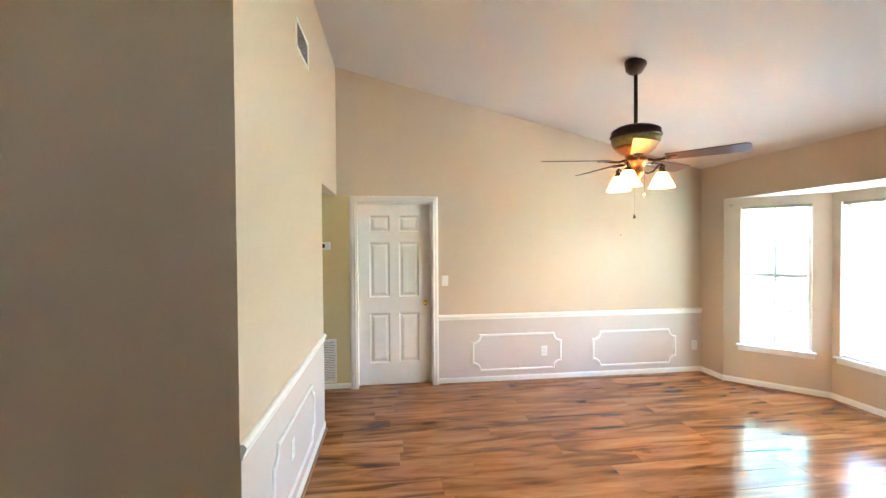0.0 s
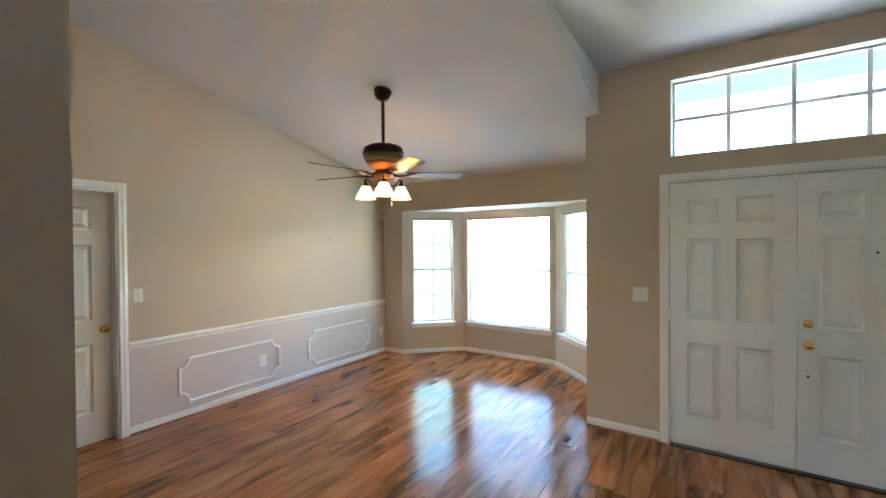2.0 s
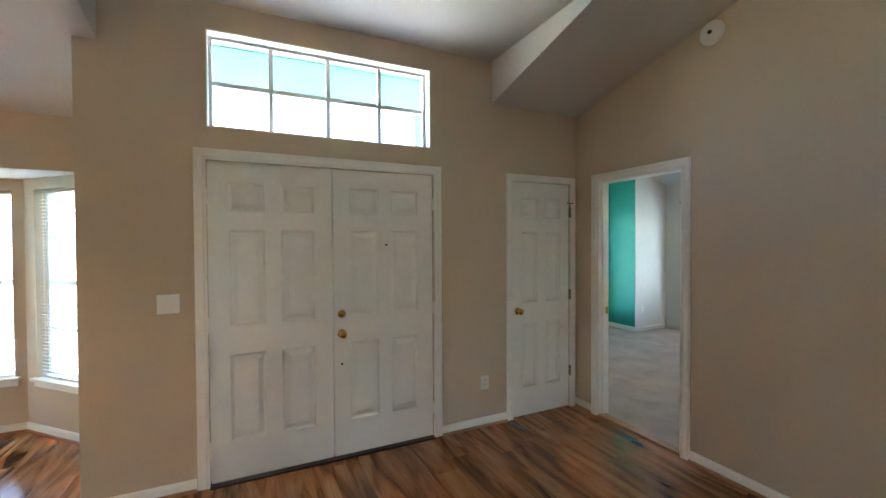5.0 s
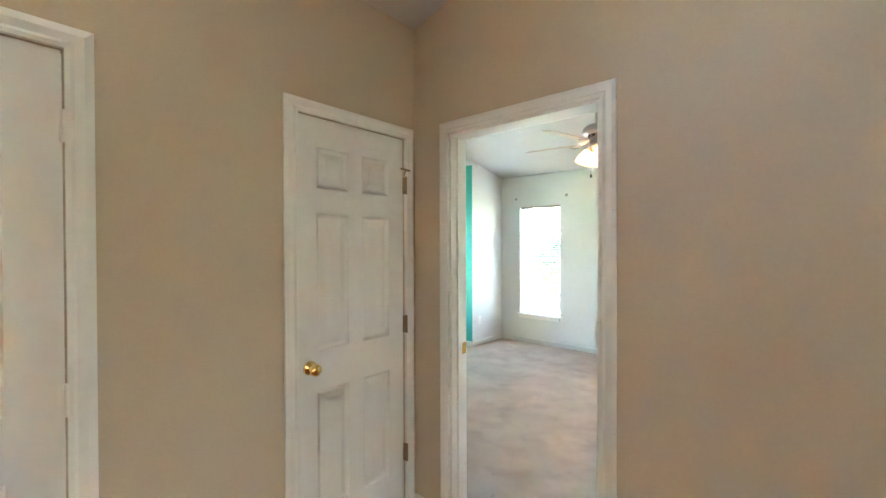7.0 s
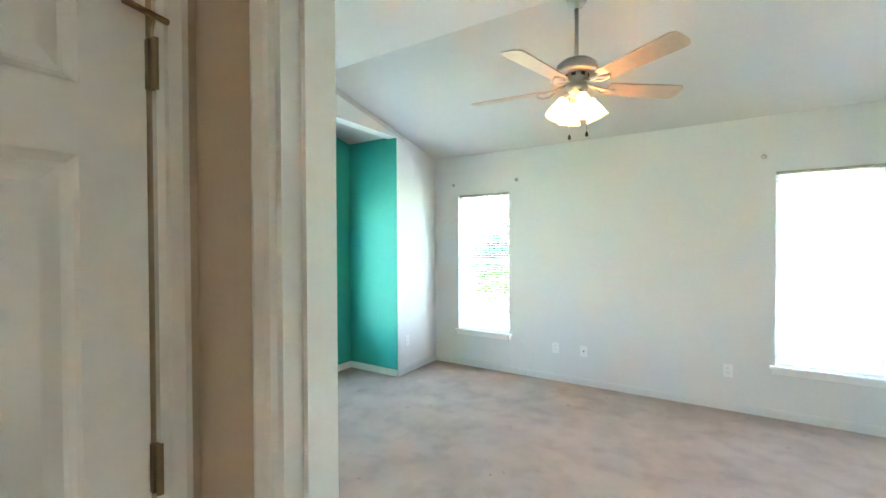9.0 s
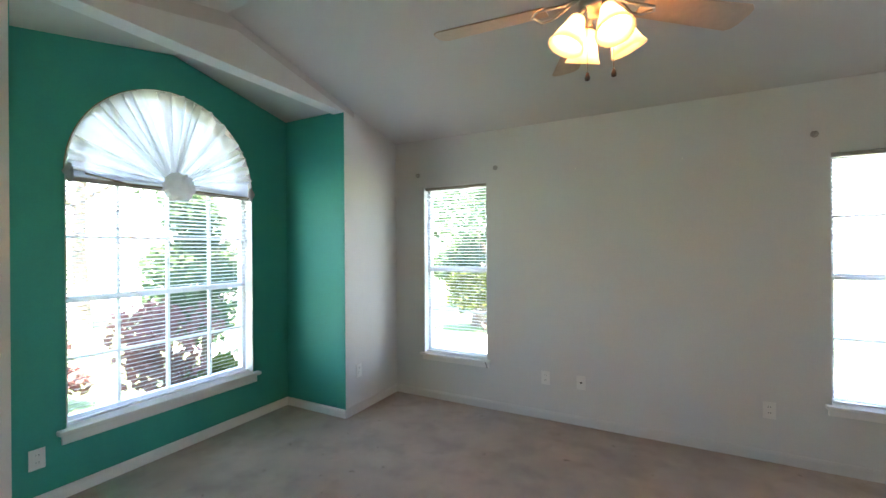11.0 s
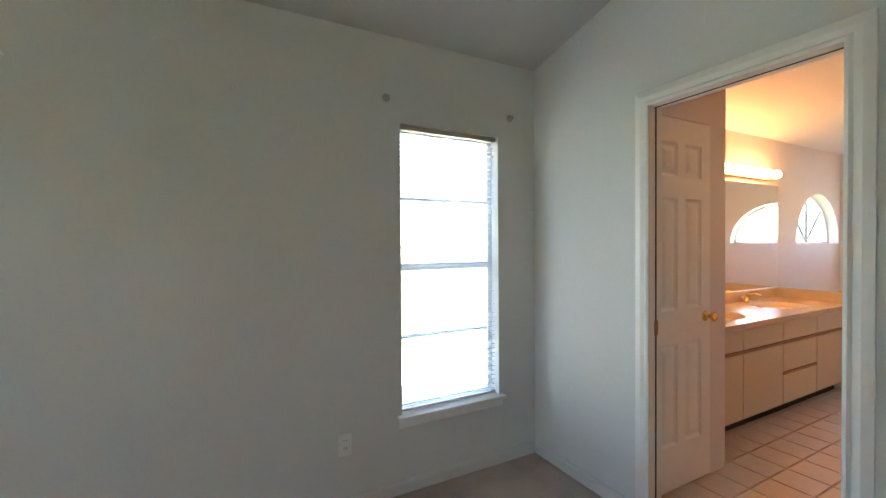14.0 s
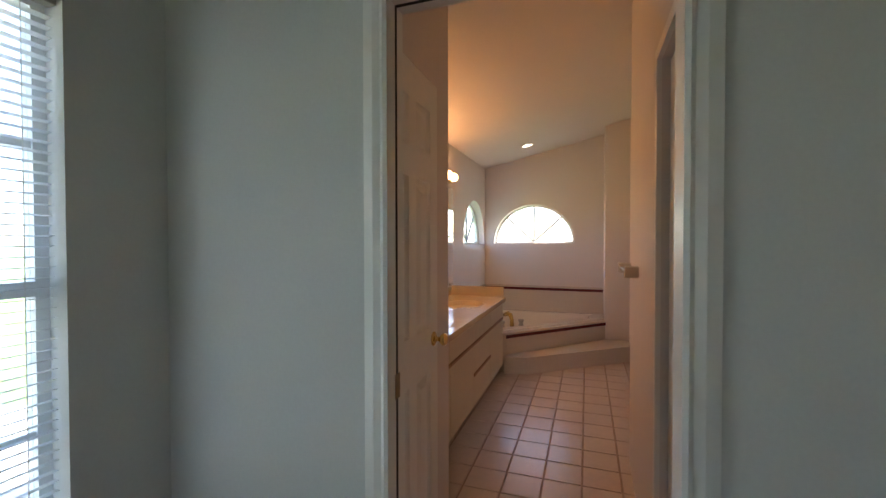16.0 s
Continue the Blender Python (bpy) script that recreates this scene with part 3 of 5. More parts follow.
def six_panel(w, h=2.02, t=0.035):
    """A moulded six-panel slab; x from 0 to w, front at y=0, back at y=t."""
    bm = bmesh.new()
    xs = [0, 0.15 * w, 0.43 * w, 0.56 * w, 0.84 * w, w]
    zs = [0, 0.12 * h, 0.395 * h, 0.485 * h, 0.787 * h, 0.845 * h, 0.935 * h, h]
    for side in (0, 1):
        def P(x, z, d):
            return bm.verts.new((x, d if side == 0 else t - d, z))
        for i in range(5):
            for j in range(7):
                x0, x1, z0, z1 = xs[i], xs[i + 1], zs[j], zs[j + 1]
                if i in (1, 3) and j in (1, 3, 5):
                    loops = []
                    for inset, d in ((0, 0), (0.006, 0.007), (0.015, 0.012), (0.022, 0.012), (0.046, 0.003), (0.050, 0.002)):
                        loops.append([P(x0 + inset, z0 + inset, d), P(x1 - inset, z0 + inset, d), P(x1 - inset, z1 - inset, d), P(x0 + inset, z1 - inset, d)])
                    for a, b in zip(loops, loops[1:]):
                        for k in range(4):
                            bm.faces.new((a[k], a[(k + 1) % 4], b[(k + 1) % 4], b[k]))
                    bm.faces.new(loops[-1])
                else:
                    bm.faces.new((P(x0, z0, 0), P(x1, z0, 0), P(x1, z1, 0), P(x0, z1, 0)))
    bmesh.ops.remove_doubles(bm, verts=bm.verts[:], dist=1e-5)
    es = [e for e in bm.edges if len(e.link_faces) == 1]
    bmesh.ops.bridge_loops(bm, edges=es)
    return bm


KNOB = [(0.0, 0.0), (0.031, 0.0), (0.031, 0.004), (0.022, 0.009), (0.011, 0.012), (0.010, 0.028), (0.020, 0.034), (0.027, 0.045), (0.026, 0.055), (0.016, 0.063), (0.0, 0.065)]
TO_FRONT = Matrix.Rotation(radians(90), 4, 'X')


def leaf_of(thing):
    """The leaf of a door, which carries its hardware."""
    return next((c for c in thing.children if c.name.startswith("leaf")), thing)


def knob(parent, x, z, mat=BRASS, prof=KNOB, name="knob", label="polished brass knob"):
    parent = leaf_of(parent)
    return part(name, lathe(bmesh.new(), prof, 20, Matrix.Translation((x, 0, z)) @ TO_FRONT), mat, parent, label, True)


def hinge(parent, x, z, mat=OLDBR):
    bm = box(bmesh.new(), x - 0.010, x + 0.004, -0.012, 0.0, z - 0.045, z + 0.045)
    lathe(bm, [(0.007, z - 0.048), (0.007, z + 0.048)], 10, Matrix.Translation((x, -0.018, 0)))
    part("hinge", bm, mat, leaf_of(parent), "dull brass hinge")


def door(name, m, w, label, h=2.008):
    e = empty(name, m, label, "door", kind="")
    part("leaf", six_panel(w, h), DOORW, e)
    return e


e = casing("door_frame_1", "N", -0.65, 0.83, 2.03, "white casing of the north door", 0.065)
lining(e, 0.83, 2.03, 0.12)
d = door("panel_door", on("N", -0.630, 0.010, -0.07), 0.789, "closed white six-panel interior door with a brass knob")
knob(d, 0.735, 0.90)

e = casing("door_frame_2", "E", 0.827, 1.528, 2.04, "white casing of the front double door", 0.068)
lining(e, 1.528, 2.04, 0.14, front=0.045)
# Strips added behind the leaf edges to block daylight and keep the gaps dark.
for a in ((0.014, 0.032, 0, 2.026), (1.496, 1.514, 0, 2.026), (0.032, 1.496, 2.006, 2.026)):
    part("door_stop", B(a[0], a[1], 0.068, 0.10, a[2], a[3]), WHITE, e)
d = door("front_door", on("E", 0.821, 0.014, -0.006), 0.753, "closed white six-panel front door leaf", 2.022)
d2 = door("front_door", on("E", 0.060, 0.014, -0.006), 0.755, "closed white six-panel front door leaf with brass lock and peephole", 2.022)
for z in (0.22, 1.0, 1.80):
    hinge(d, -0.002, z, DOORW)
    hinge(d2, 0.760, z, DOORW)
knob(d2, 0.055, 0.865)
knob(d2, 0.055, 1.005, BRASS, [(0, 0), (0.030, 0), (0.030, 0.006), (0.024, 0.016), (0.012, 0.018), (0.012, 0.03), (0, 0.03)], "deadbolt", "round brass deadbolt")
for x, z in ((0.385, 1.49), (0.055, 0.65)):
    knob(d2, x, z, BRONZE, [(0, 0), (0.008, 0), (0.007, 0.004), (0, 0.004)], "peephole", "small dark peephole")
part("astragal", B(0.742, 0.772, 0.037, 0.05, 0.0, 2.0), DOORW, d)
tagged(obj("door_sill", B(2.46, 2.64, -0.70, 0.827, -0.01, 0.012, bevel=0.004), BRONZE), "dark metal sill of the front door", "threshold", kind="structure")

e = casing("door_frame_3", "E", -1.436, 0.634, 2.04, "white casing of the coat closet", 0.06)
lining(e, 0.634, 2.04, 0.14, front=0.045)
d = door("closet_door", on("E", -1.442, 0.008, -0.006), 0.621, "closed white six-panel closet door with brass knob and hinges", 2.028)
knob(d, 0.055, 0.915)
for z in (0.33, 1.03, 1.78):
    hinge(d, 0.629, z)
part("hinge_stop", tube(tube(bmesh.new(), [(0.628, -0.008, 1.83), (0.628, -0.012, 1.85), (0.628, -0.02, 1.86)], 0.005), [(0.570, -0.045, 1.86), (0.645, -0.03, 1.86)], 0.006), OLDBR, d, "dull brass hinge stop")

e = casing("door_frame_4", "L", 2.245, 0.78, 2.04, "white casing of the bedroom doorway", 0.06)
lining(e, 0.78, 2.04, 0.12)
part("strike", B(0.012, 0.018, 0.078, 0.112, 0.885, 0.945), BRASS, e, "brass strike plate")
part("door_stop", B(0.014, 0.026, 0.038, 0.07, 0, 2.02), WHITE, e)
for z in (0.25, 1.80):
    part("hinge", B(0.762, 0.767, 0.088, 0.118, z - 0.045, z + 0.045), BRASS, e, "brass hinge leaf")

e = casing("door_frame_5", "BW", -5.2, 0.70, 2.03, "white fluted casing of the bathroom doorway", 0.075)
lining(e, 0.70, 2.03, 0.085, WHITE, 0.014)
# No real slot: flat dark strips paint its shade on the jamb.
part("pocket_slot", box(box(bmesh.new(), -0.001, 0.0012, 0.034, 0.045, 0.0, 2.03), 0.002, 0.698, 0.034, 0.045, 2.0285, 2.031), DARK, e, "dark strip for the shade in the pocket door slot")
part("strike", B(-0.002, 0.003, 0.028, 0.054, 0.93, 1.0), OLDBR, e, "dull brass strike plate")

d = door("bath_door", on("TP", -0.026, 0.008, 0.002), 0.545, "closed white six-panel door lit peach by bulbs", 2.052)
knob(d, 0.496, 0.94)
for z in (0.25, 1.0, 1.78):
    hinge(d, 0.004, z)
e = casing("door_frame_7", "TN", -0.50, 0.47, 2.03, "casing of the linen closet", 0.05)
d = door("linen_door", on("TN", -0.487, 0.008, -0.025), 0.445, "closed narrow white panelled linen closet door")


# ---- windows ----
def sash_window(name, m, w, z0, z1, deep, cols, rows, label, arch=0.0, sill=True, panes_dark=False):
    """A single-hung window in an opening of width w; local x from 0 to w, y into the wall."""
    e = empty(name, m, label, "window", kind="structure")
    y0, y1 = deep - 0.045, deep
    f = 0.032
    bm = bmesh.new()
    box(bm, 0, f, y0, y1, z0, z1)
    box(bm, w - f, w, y0, y1, z0, z1)
    box(bm, f, w - f, y0, y1, z0, z0 + f)
    box(bm, f, w - f, y0, y1, z1 - f, z1)
    part("window_frame", bm, VINYL, e)
    zm = z0 + 0.507 * (z1 - z0)
    part("meeting_rail", B(f, w - f, y0 - 0.01, y1 - 0.005, zm - 0.02, zm + 0.02), VINYL, e)
    for lo, hi in ((z0 + f, zm - 0.02), (zm + 0.02, z1 - f)):
        p = part("pane", B(f, w - f, y0 + 0.02, y0 + 0.024, lo, hi), GLASS, e, "clear glass pane")
        p.visible_shadow = False
        for i in range(1, cols):
            x = f + (w - 2 * f) * i / cols
            part("muntin", B(x - 0.011, x + 0.011, y0 + 0.010, y0 + 0.018, lo, hi), VINYL, e)
        for j in range(1, rows):
            z = lo + (hi - lo) * j / rows
            part("muntin", B(f, w - f, y0 + 0.008, y0 + 0.020, z - 0.010, z + 0.010), VINYL, e)
    if sill:
        part("window_sill", B(-0.035, w + 0.035, -0.04, deep - 0.05, z0 - 0.018, z0 + 0.004, bevel=0.005), WHITE, e)
        part("apron", B(-0.02, w + 0.02, -0.014, -0.001, z0 - 0.065, z0 - 0.018, bevel=0.004), WHITE, e)
    return e


def blind(m, w, z_top, z_bot, label, tilt=12.0, pitch=0.028, y=0.035):
    """A mini blind: headrail, slats, bottom rail, ladder cords and wand, between z_bot and z_top."""
    e = empty("mini_blind", m, label, "blind", "window blinds")
    part("headrail", B(0.004, w - 0.004, y - 0.018, y + 0.018, z_top - 0.028, z_top - 0.001, bevel=0.003), HEADR, e, "dull beige metal headrail")
    part("bottom_rail", B(0.010, w - 0.010, y - 0.013, y + 0.013, z_bot, z_bot + 0.014, bevel=0.003), WHITE, e)
    me = None
    c, s = math.cos(radians(tilt)) * 0.0125, math.sin(radians(tilt)) * 0.0125
    n = int((z_top - 0.035 - z_bot - 0.018) / pitch)
    for i in range(n):
        z = z_bot + 0.026 + i * pitch
        if me is None:
            bm = bmesh.new()
            rows = [[bm.verts.new((x, k * c, -k * s + 0.0022 * (1 - k * k))) for k in (-1, -0.33, 0.33, 1)] for x in (0.010, w - 0.010)]
            for k in range(3):
                bm.faces.new((rows[0][k], rows[1][k], rows[1][k + 1], rows[0][k + 1]))
            o = part("slat", bm, SLAT, e)
            me = o.data
        else:
            o = new("slat", me)
            o.parent = e
        o.location = (0, y, z)
    for x in (0.12 * w, 0.88 * w):
        part("ladder_cord", tube(bmesh.new(), [(x, y - 0.013, z_bot), (x, y - 0.013, z_top - 0.02)], 0.0012, 5), WHITE, e)
    return e


def bay_pose(i, s):
    p, q = Vector(BAY[i]), Vector(BAY[i + 1])
    d = q - p
    a = p + d.normalized() * s
    return pose(a.x, a.y, 0, 0, 0, math.degrees(math.atan2(d.y, d.x)))


for i, s, w, cols, rows, lab in ((0, 0.155, 0.59, 2, 2, "angled bay window with divided panes"), (1, 0.075, 1.23, 1, 1, "wide middle bay window, blown out by daylight"), (2, 0.135, 0.59, 1, 2, "angled bay window behind a raised slat blind")):
    sash_window(f"window_{i + 1}", bay_pose(i, s), w, 0.445, 1.956, 0.12, cols, rows, lab)
blind(bay_pose(0, 0.155), 0.59, 1.956, 1.70, "white mini blind drawn half up", 5, 0.02)
blind(bay_pose(1, 0.075), 1.23, 1.956, 0.452, "white mini blind, lowered, glowing with daylight", 14)
blind(bay_pose(2, 0.135), 0.59, 1.956, 0.452, "white mini blind, lowered, slats open", 8)
w4 = sash_window("window_4", on("BS", 4.11), 0.655, 0.43, 2.042, 0.12, 1, 2, "tall narrow bedroom window onto the garden")
w5 = sash_window("window_5", on("BS", 1.10), 0.655, 0.43, 2.042, 0.12, 1, 2, "tall narrow bedroom window, bright with daylight")
blind(on("BS", 4.11), 0.655, 2.042, 0.44, "white mini blind, lowered, slats open", 16)
blind(on("BS", 1.10), 0.655, 2.042, 0.44, "white mini blind, lowered, slats open", 7)

# transom over the front door
e = empty("window_6", on("E", 0.822), "white four by two pane transom window", "window", kind="structure")
W6 = 1.507
bm = bmesh.new()
for a in ((0, 0.03, 2.243, 2.843), (W6 - 0.03, W6, 2.243, 2.843), (0.03, W6 - 0.03, 2.243, 2.268), (0.03, W6 - 0.03, 2.818, 2.843)):
    box(bm, a[0], a[1], 0.085, 0.13, a[2], a[3])
part("window_frame", bm, VINYL, e)
bm = bmesh.new()
for a in ((0.0005, 0.010, 2.244, 2.842), (W6 - 0.010, W6 - 0.0005, 2.244, 2.842), (0.010, W6 - 0.010, 2.2435, 2.252), (0.010, W6 - 0.010, 2.834, 2.8425)):
    box(bm, a[0], a[1], -0.003, 0.085, a[2], a[3])
part("reveal", bm, WHITE, e, "white painted window reveal")
for i in range(1, 4):
    part("muntin", B(W6 * i / 4 - 0.014, W6 * i / 4 + 0.014, 0.095, 0.115, 2.268, 2.818), VINYL, e)
part("muntin", B(0.03, W6 - 0.03, 0.093, 0.117, 2.529, 2.557), VINYL, e)
p = part("pane", B(0.03, W6 - 0.03, 0.104, 0.108, 2.268, 2.818), GLASS, e, "clear glass pane")
p.visible_shadow = False


def arc_bar(bm, c, r0, r1, zc, rx, y0, y1, ry=None, n=28):
    """A half-round frame between two radii."""
    k = (ry or rx) / rx
    for i in range(n):
        a, b = math.pi * i / n, math.pi * (i + 1) / n
        q = [(c + r * math.cos(t), zc + k * r * math.sin(t)) for r, t in ((r0, a), (r1, a), (r1, b), (r0, b))]
        hexa(bm, [(x, y0, z) for x, z in q], [(x, y1, z) for x, z in q])
    return bm


# arched window of the teal alcove
e = empty("window_7", on("BT", -3.645), "tall arched window with white divided panes", "window", kind="structure")
W7, ZS = 1.255, 1.92
bm = arc_bar(bmesh.new(), W7 / 2, 0.59, 0.6275, ZS, 0.6275, 0.09, 0.14, 0.66)
for a in ((0, 0.04, 0.40, ZS), (W7 - 0.04, W7, 0.40, ZS), (0.04, W7 - 0.04, 0.40, 0.44), (0.04, W7 - 0.04, ZS - 0.02, ZS + 0.02), (0.04, W7 - 0.04, 1.13, 1.17)):
    box(bm, a[0], a[1], 0.09, 0.14, a[2], a[3])
part("window_frame", bm, VINYL, e)
for i in range(1, 4):
    x = W7 * i / 4
    for lo, hi in ((0.44, 1.13), (1.17, 1.90), (1.94, ZS + 0.60 * math.sqrt(1 - ((x - W7 / 2) / 0.6275) ** 2))):
        part("muntin", B(x - 0.010, x + 0.010, 0.10, 0.12, lo, hi), VINYL, e)
for z in (0.785, 1.535):
    part("muntin", B(0.04, W7 - 0.04, 0.098, 0.122, z - 0.010, z + 0.010), VINYL, e)
p = part("pane", B(0.04, W7 - 0.04, 0.108, 0.112, 0.44, ZS + 0.62), GLASS, e, "clear glass pane")
p.visible_shadow = False
bm = arc_bar(bmesh.new(), W7 / 2, 0.6205, 0.6270, ZS, 0.6275, -0.002, 0.09, 0.66)
box(bm, 0.0005, 0.007, -0.002, 0.09, 0.402, ZS)
box(bm, W7 - 0.007, W7 - 0.0005, -0.002, 0.09, 0.402, ZS)
part("reveal", bm, WHITE, e, "white painted window reveal")
part("window_sill", B(-0.045, W7 + 0.045, -0.05, 0.09, 0.375, 0.402, bevel=0.006), WHITE, e)
part("apron", B(-0.025, W7 + 0.025, -0.018, -0.001, 0.315, 0.375, bevel=0.005), WHITE, e)
blind(on("BT", -3.645), W7, ZS - 0.02, 0.41, "wide white mini blind, lowered, slats open", 18, 0.028, 0.05)


# half-round bathroom windows
def half_window(name, m, w, h, deep, label):
    e = empty(name, m, label, "window", kind="structure")
    part("window_frame", box(arc_bar(bmesh.new(), w / 2, w / 2 - 0.03, w / 2, 0.0, w / 2, deep - 0.04, deep, h), 0, w, deep - 0.04, deep, 0, 0.025), VINYL, e)
    for a in (45, 90, 135):
        c, s = math.cos(radians(a)), math.sin(radians(a))
        part("muntin", tube(bmesh.new(), [(w / 2, deep - 0.02, 0.02), (w / 2 + c * (w / 2 - 0.02), deep - 0.02, s * (h - 0.02))], 0.014, 8), BARSHADE, e)
    bm = bmesh.new()
    vs = [bm.verts.new((w / 2 + (w / 2 - 0.02) * math.cos(math.pi * i / 24), deep - 0.02, (h - 0.02) * math.sin(math.pi * i / 24))) for i in range(25)]
    bm.faces.new(vs)
    p = part("pane", bm, GLASS, e, "clear glass pane")
    p.visible_shadow = False


half_window("window_8", on("TS", -3.61, 1.345), 1.08, 0.575, 0.14, "white half-round window with radiating bars")
half_window("window_9", on("TW", -5.966, 1.355), 1.118, 0.545, 0.14, "white half-round window with radiating bars")


# ---- living room things ----
def blade_mesh(r0, r1, w0, w1, pitch=-12):
    """A fan blade along +x, rounded at the tip, pitched about its length."""
    bm = bmesh.new()
    out = [(r0, -w0 / 2), (r1 - 0.03, -w1 / 2), (r1 - 0.008, -w1 / 2 + 0.015), (r1, -w1 / 2 + 0.04), (r1, w1 / 2 - 0.04), (r1 - 0.008, w1 / 2 - 0.015), (r1 - 0.03, w1 / 2), (r0, w0 / 2)]
    s = math.sin(radians(pitch))
    hexes = [[bm.verts.new((x, y * math.cos(radians(pitch)), y * s + dz)) for x, y in out] for dz in (-0.003, 0.003)]
    bm.faces.new(hexes[0])
    bm.faces.new(hexes[1])
    n = len(out)
    for k in range(n):
        bm.faces.new((hexes[0][k], hexes[0][(k + 1) % n], hexes[1][(k + 1) % n], hexes[1][k]))
    return bm


def bell(r_top, r_mouth, h, flute=0):
    """A bell shade hanging down from z=0, with thickness and a flared lip."""
    prof = [(r_top * 0.6, 0.0), (r_top, -0.006), (r_top * 1.25, -0.25 * h), (r_mouth * 0.72, -0.55 * h), (r_mouth * 0.84, -0.8 * h), (r_mouth, -h), (r_mouth - 0.005, -h), (r_mouth * 0.8, -0.8 * h), (r_mouth * 0.67, -0.55 * h), (r_top * 1.1, -0.25 * h), (r_top * 0.5, -0.012)]
    bm = lathe(bmesh.new(), prof, 32)
    if flute:
        for v in bm.verts:
            a = math.atan2(v.co.y, v.co.x)
            k = 1 + flute * math.cos(16 * a) * min(1.0, -v.co.z / h)
            v.co.x, v.co.y = v.co.x * k, v.co.y * k
    return bm


def chain(e, x, y, z0, z1, mat):
    cord = part("pull_chain", tube(bmesh.new(), [(x, y, z0), (x, y, z1)], 0.0015, 5), OLDBR, e)
    part("chain_pull", lathe(bmesh.new(), [(0, 0.03), (0.005, 0.026), (0.010, 0.01), (0.009, 0.0), (0, -0.004)], 12, Matrix.Translation((x, y, z1 - 0.02))), mat, cord, "small turned pull", True)


def lamp(m, watts, color, size=0.035):
    l = new("bulb_light", bpy.data.lights.new("bulb_light", 'POINT'))
    l.data.energy, l.data.color, l.data.shadow_soft_size = watts, color, size
    l.matrix_world = m


FX, FY = 1.531, 2.918
fan = empty("ceiling_fan", pose(FX, FY, 0), "bronze ceiling fan with five dark blades and three lit amber shades", "ceiling fan")
tilt = Matrix.Translation((0, 0, slope(FX))) @ Matrix.Rotation(math.atan(0.24), 4, 'Y')
part("canopy", lathe(bmesh.new(), [(0.0, 0.0), (0.078, 0.0), (0.078, -0.015), (0.070, -0.03), (0.058, -0.065), (0.030, -0.085), (0.0, -0.088)], 28, tilt), BRONZE, fan, "", True)
part("downrod", lathe(bmesh.new(), [(0.014, 2.43), (0.014, slope(FX) - 0.07)], 14), BRONZE, fan, "", True)
part("motor_top", lathe(bmesh.new(), [(0.0, 2.44), (0.05, 2.44), (0.13, 2.425), (0.165, 2.405), (0.172, 2.39), (0.165, 2.378), (0.178, 2.368), (0.18, 2.355), (0.168, 2.347)], 36), BRONZE, fan, "dark bronze motor housing", True)
part("motor_band", lathe(bmesh.new(), [(0.166, 2.349), (0.170, 2.335), (0.165, 2.305), (0.150, 2.28)], 36), GOLDG, fan, "antique gold carved band", True)
part("motor_bowl", lathe(bmesh.new(), [(0.152, 2.281), (0.135, 2.262), (0.105, 2.235), (0.075, 2.222), (0.07, 2.20), (0.082, 2.19), (0.082, 2.165), (0.06, 2.145), (0.05, 2.11), (0.058, 2.09), (0.035, 2.06), (0.012, 2.035), (0.0, 2.03)], 36), COPPER, fan, "antique copper lower bowl", True)
for k in range(5):
    R = Matrix.Rotation(radians(27 + 72 * k), 4, 'Z')
    bm = blade_mesh(0.20, 0.69, 0.105, 0.145)
    bm.transform(R @ Matrix.Translation((0, 0, 2.185)))
    part("blade", bm, WALNUT, fan, "dark walnut fan blade")
    bm = tube(bmesh.new(), [(0.075, 0, 2.185), (0.12, 0.0, 2.17), (0.17, 0.0, 2.172), (0.23, 0, 2.182)], 0.010)
    box(bm, 0.19, 0.27, -0.035, 0.035, 2.176, 2.182)
    bm.transform(R)
    part("blade_arm", bm, BRONZE, fan)
for k, a in enumerate((-30, 90, 210)):
    R = Matrix.Rotation(radians(a + 12), 4, 'Z')
    curl = [(0.05, 0, 2.10), (0.085, 0, 2.085), (0.12, 0, 2.10), (0.15, 0, 2.135), (0.175, 0, 2.15), (0.195, 0, 2.135), (0.19, 0, 2.115), (0.172, 0, 2.112), (0.165, 0, 2.125)]
    bm = tube(bmesh.new(), curl, 0.007)
    tube(bm, [(0.175, 0, 2.15), (0.178, 0, 2.10)], 0.006)
    lathe(bm, [(0.0, 2.115), (0.02, 2.112), (0.03, 2.095), (0.03, 2.085), (0, 2.085)], 16, Matrix.Translation((0.178, 0, 0)))
    bm.transform(R)
    arm = part("lamp_arm", bm, BRONZE, fan, "scrolled bronze lamp arm", True)
    bm = bell(0.036, 0.090, 0.112)
    bm.transform(R @ Matrix.Translation((0.178, 0, 2.09)))
    part("shade", bm, SHADE1, arm, "lit amber glass bell shade", True)
    lamp(pose(FX, FY, 0) @ R @ Matrix.Translation((0.178, 0, 2.015)), 0.40, (1.0, 0.60, 0.30), 0.025)
chain(fan, 0.03, -0.06, 2.06, 1.93, OLDBR)
chain(fan, 0.02, 0.05, 2.04, 1.78, BRONZE)


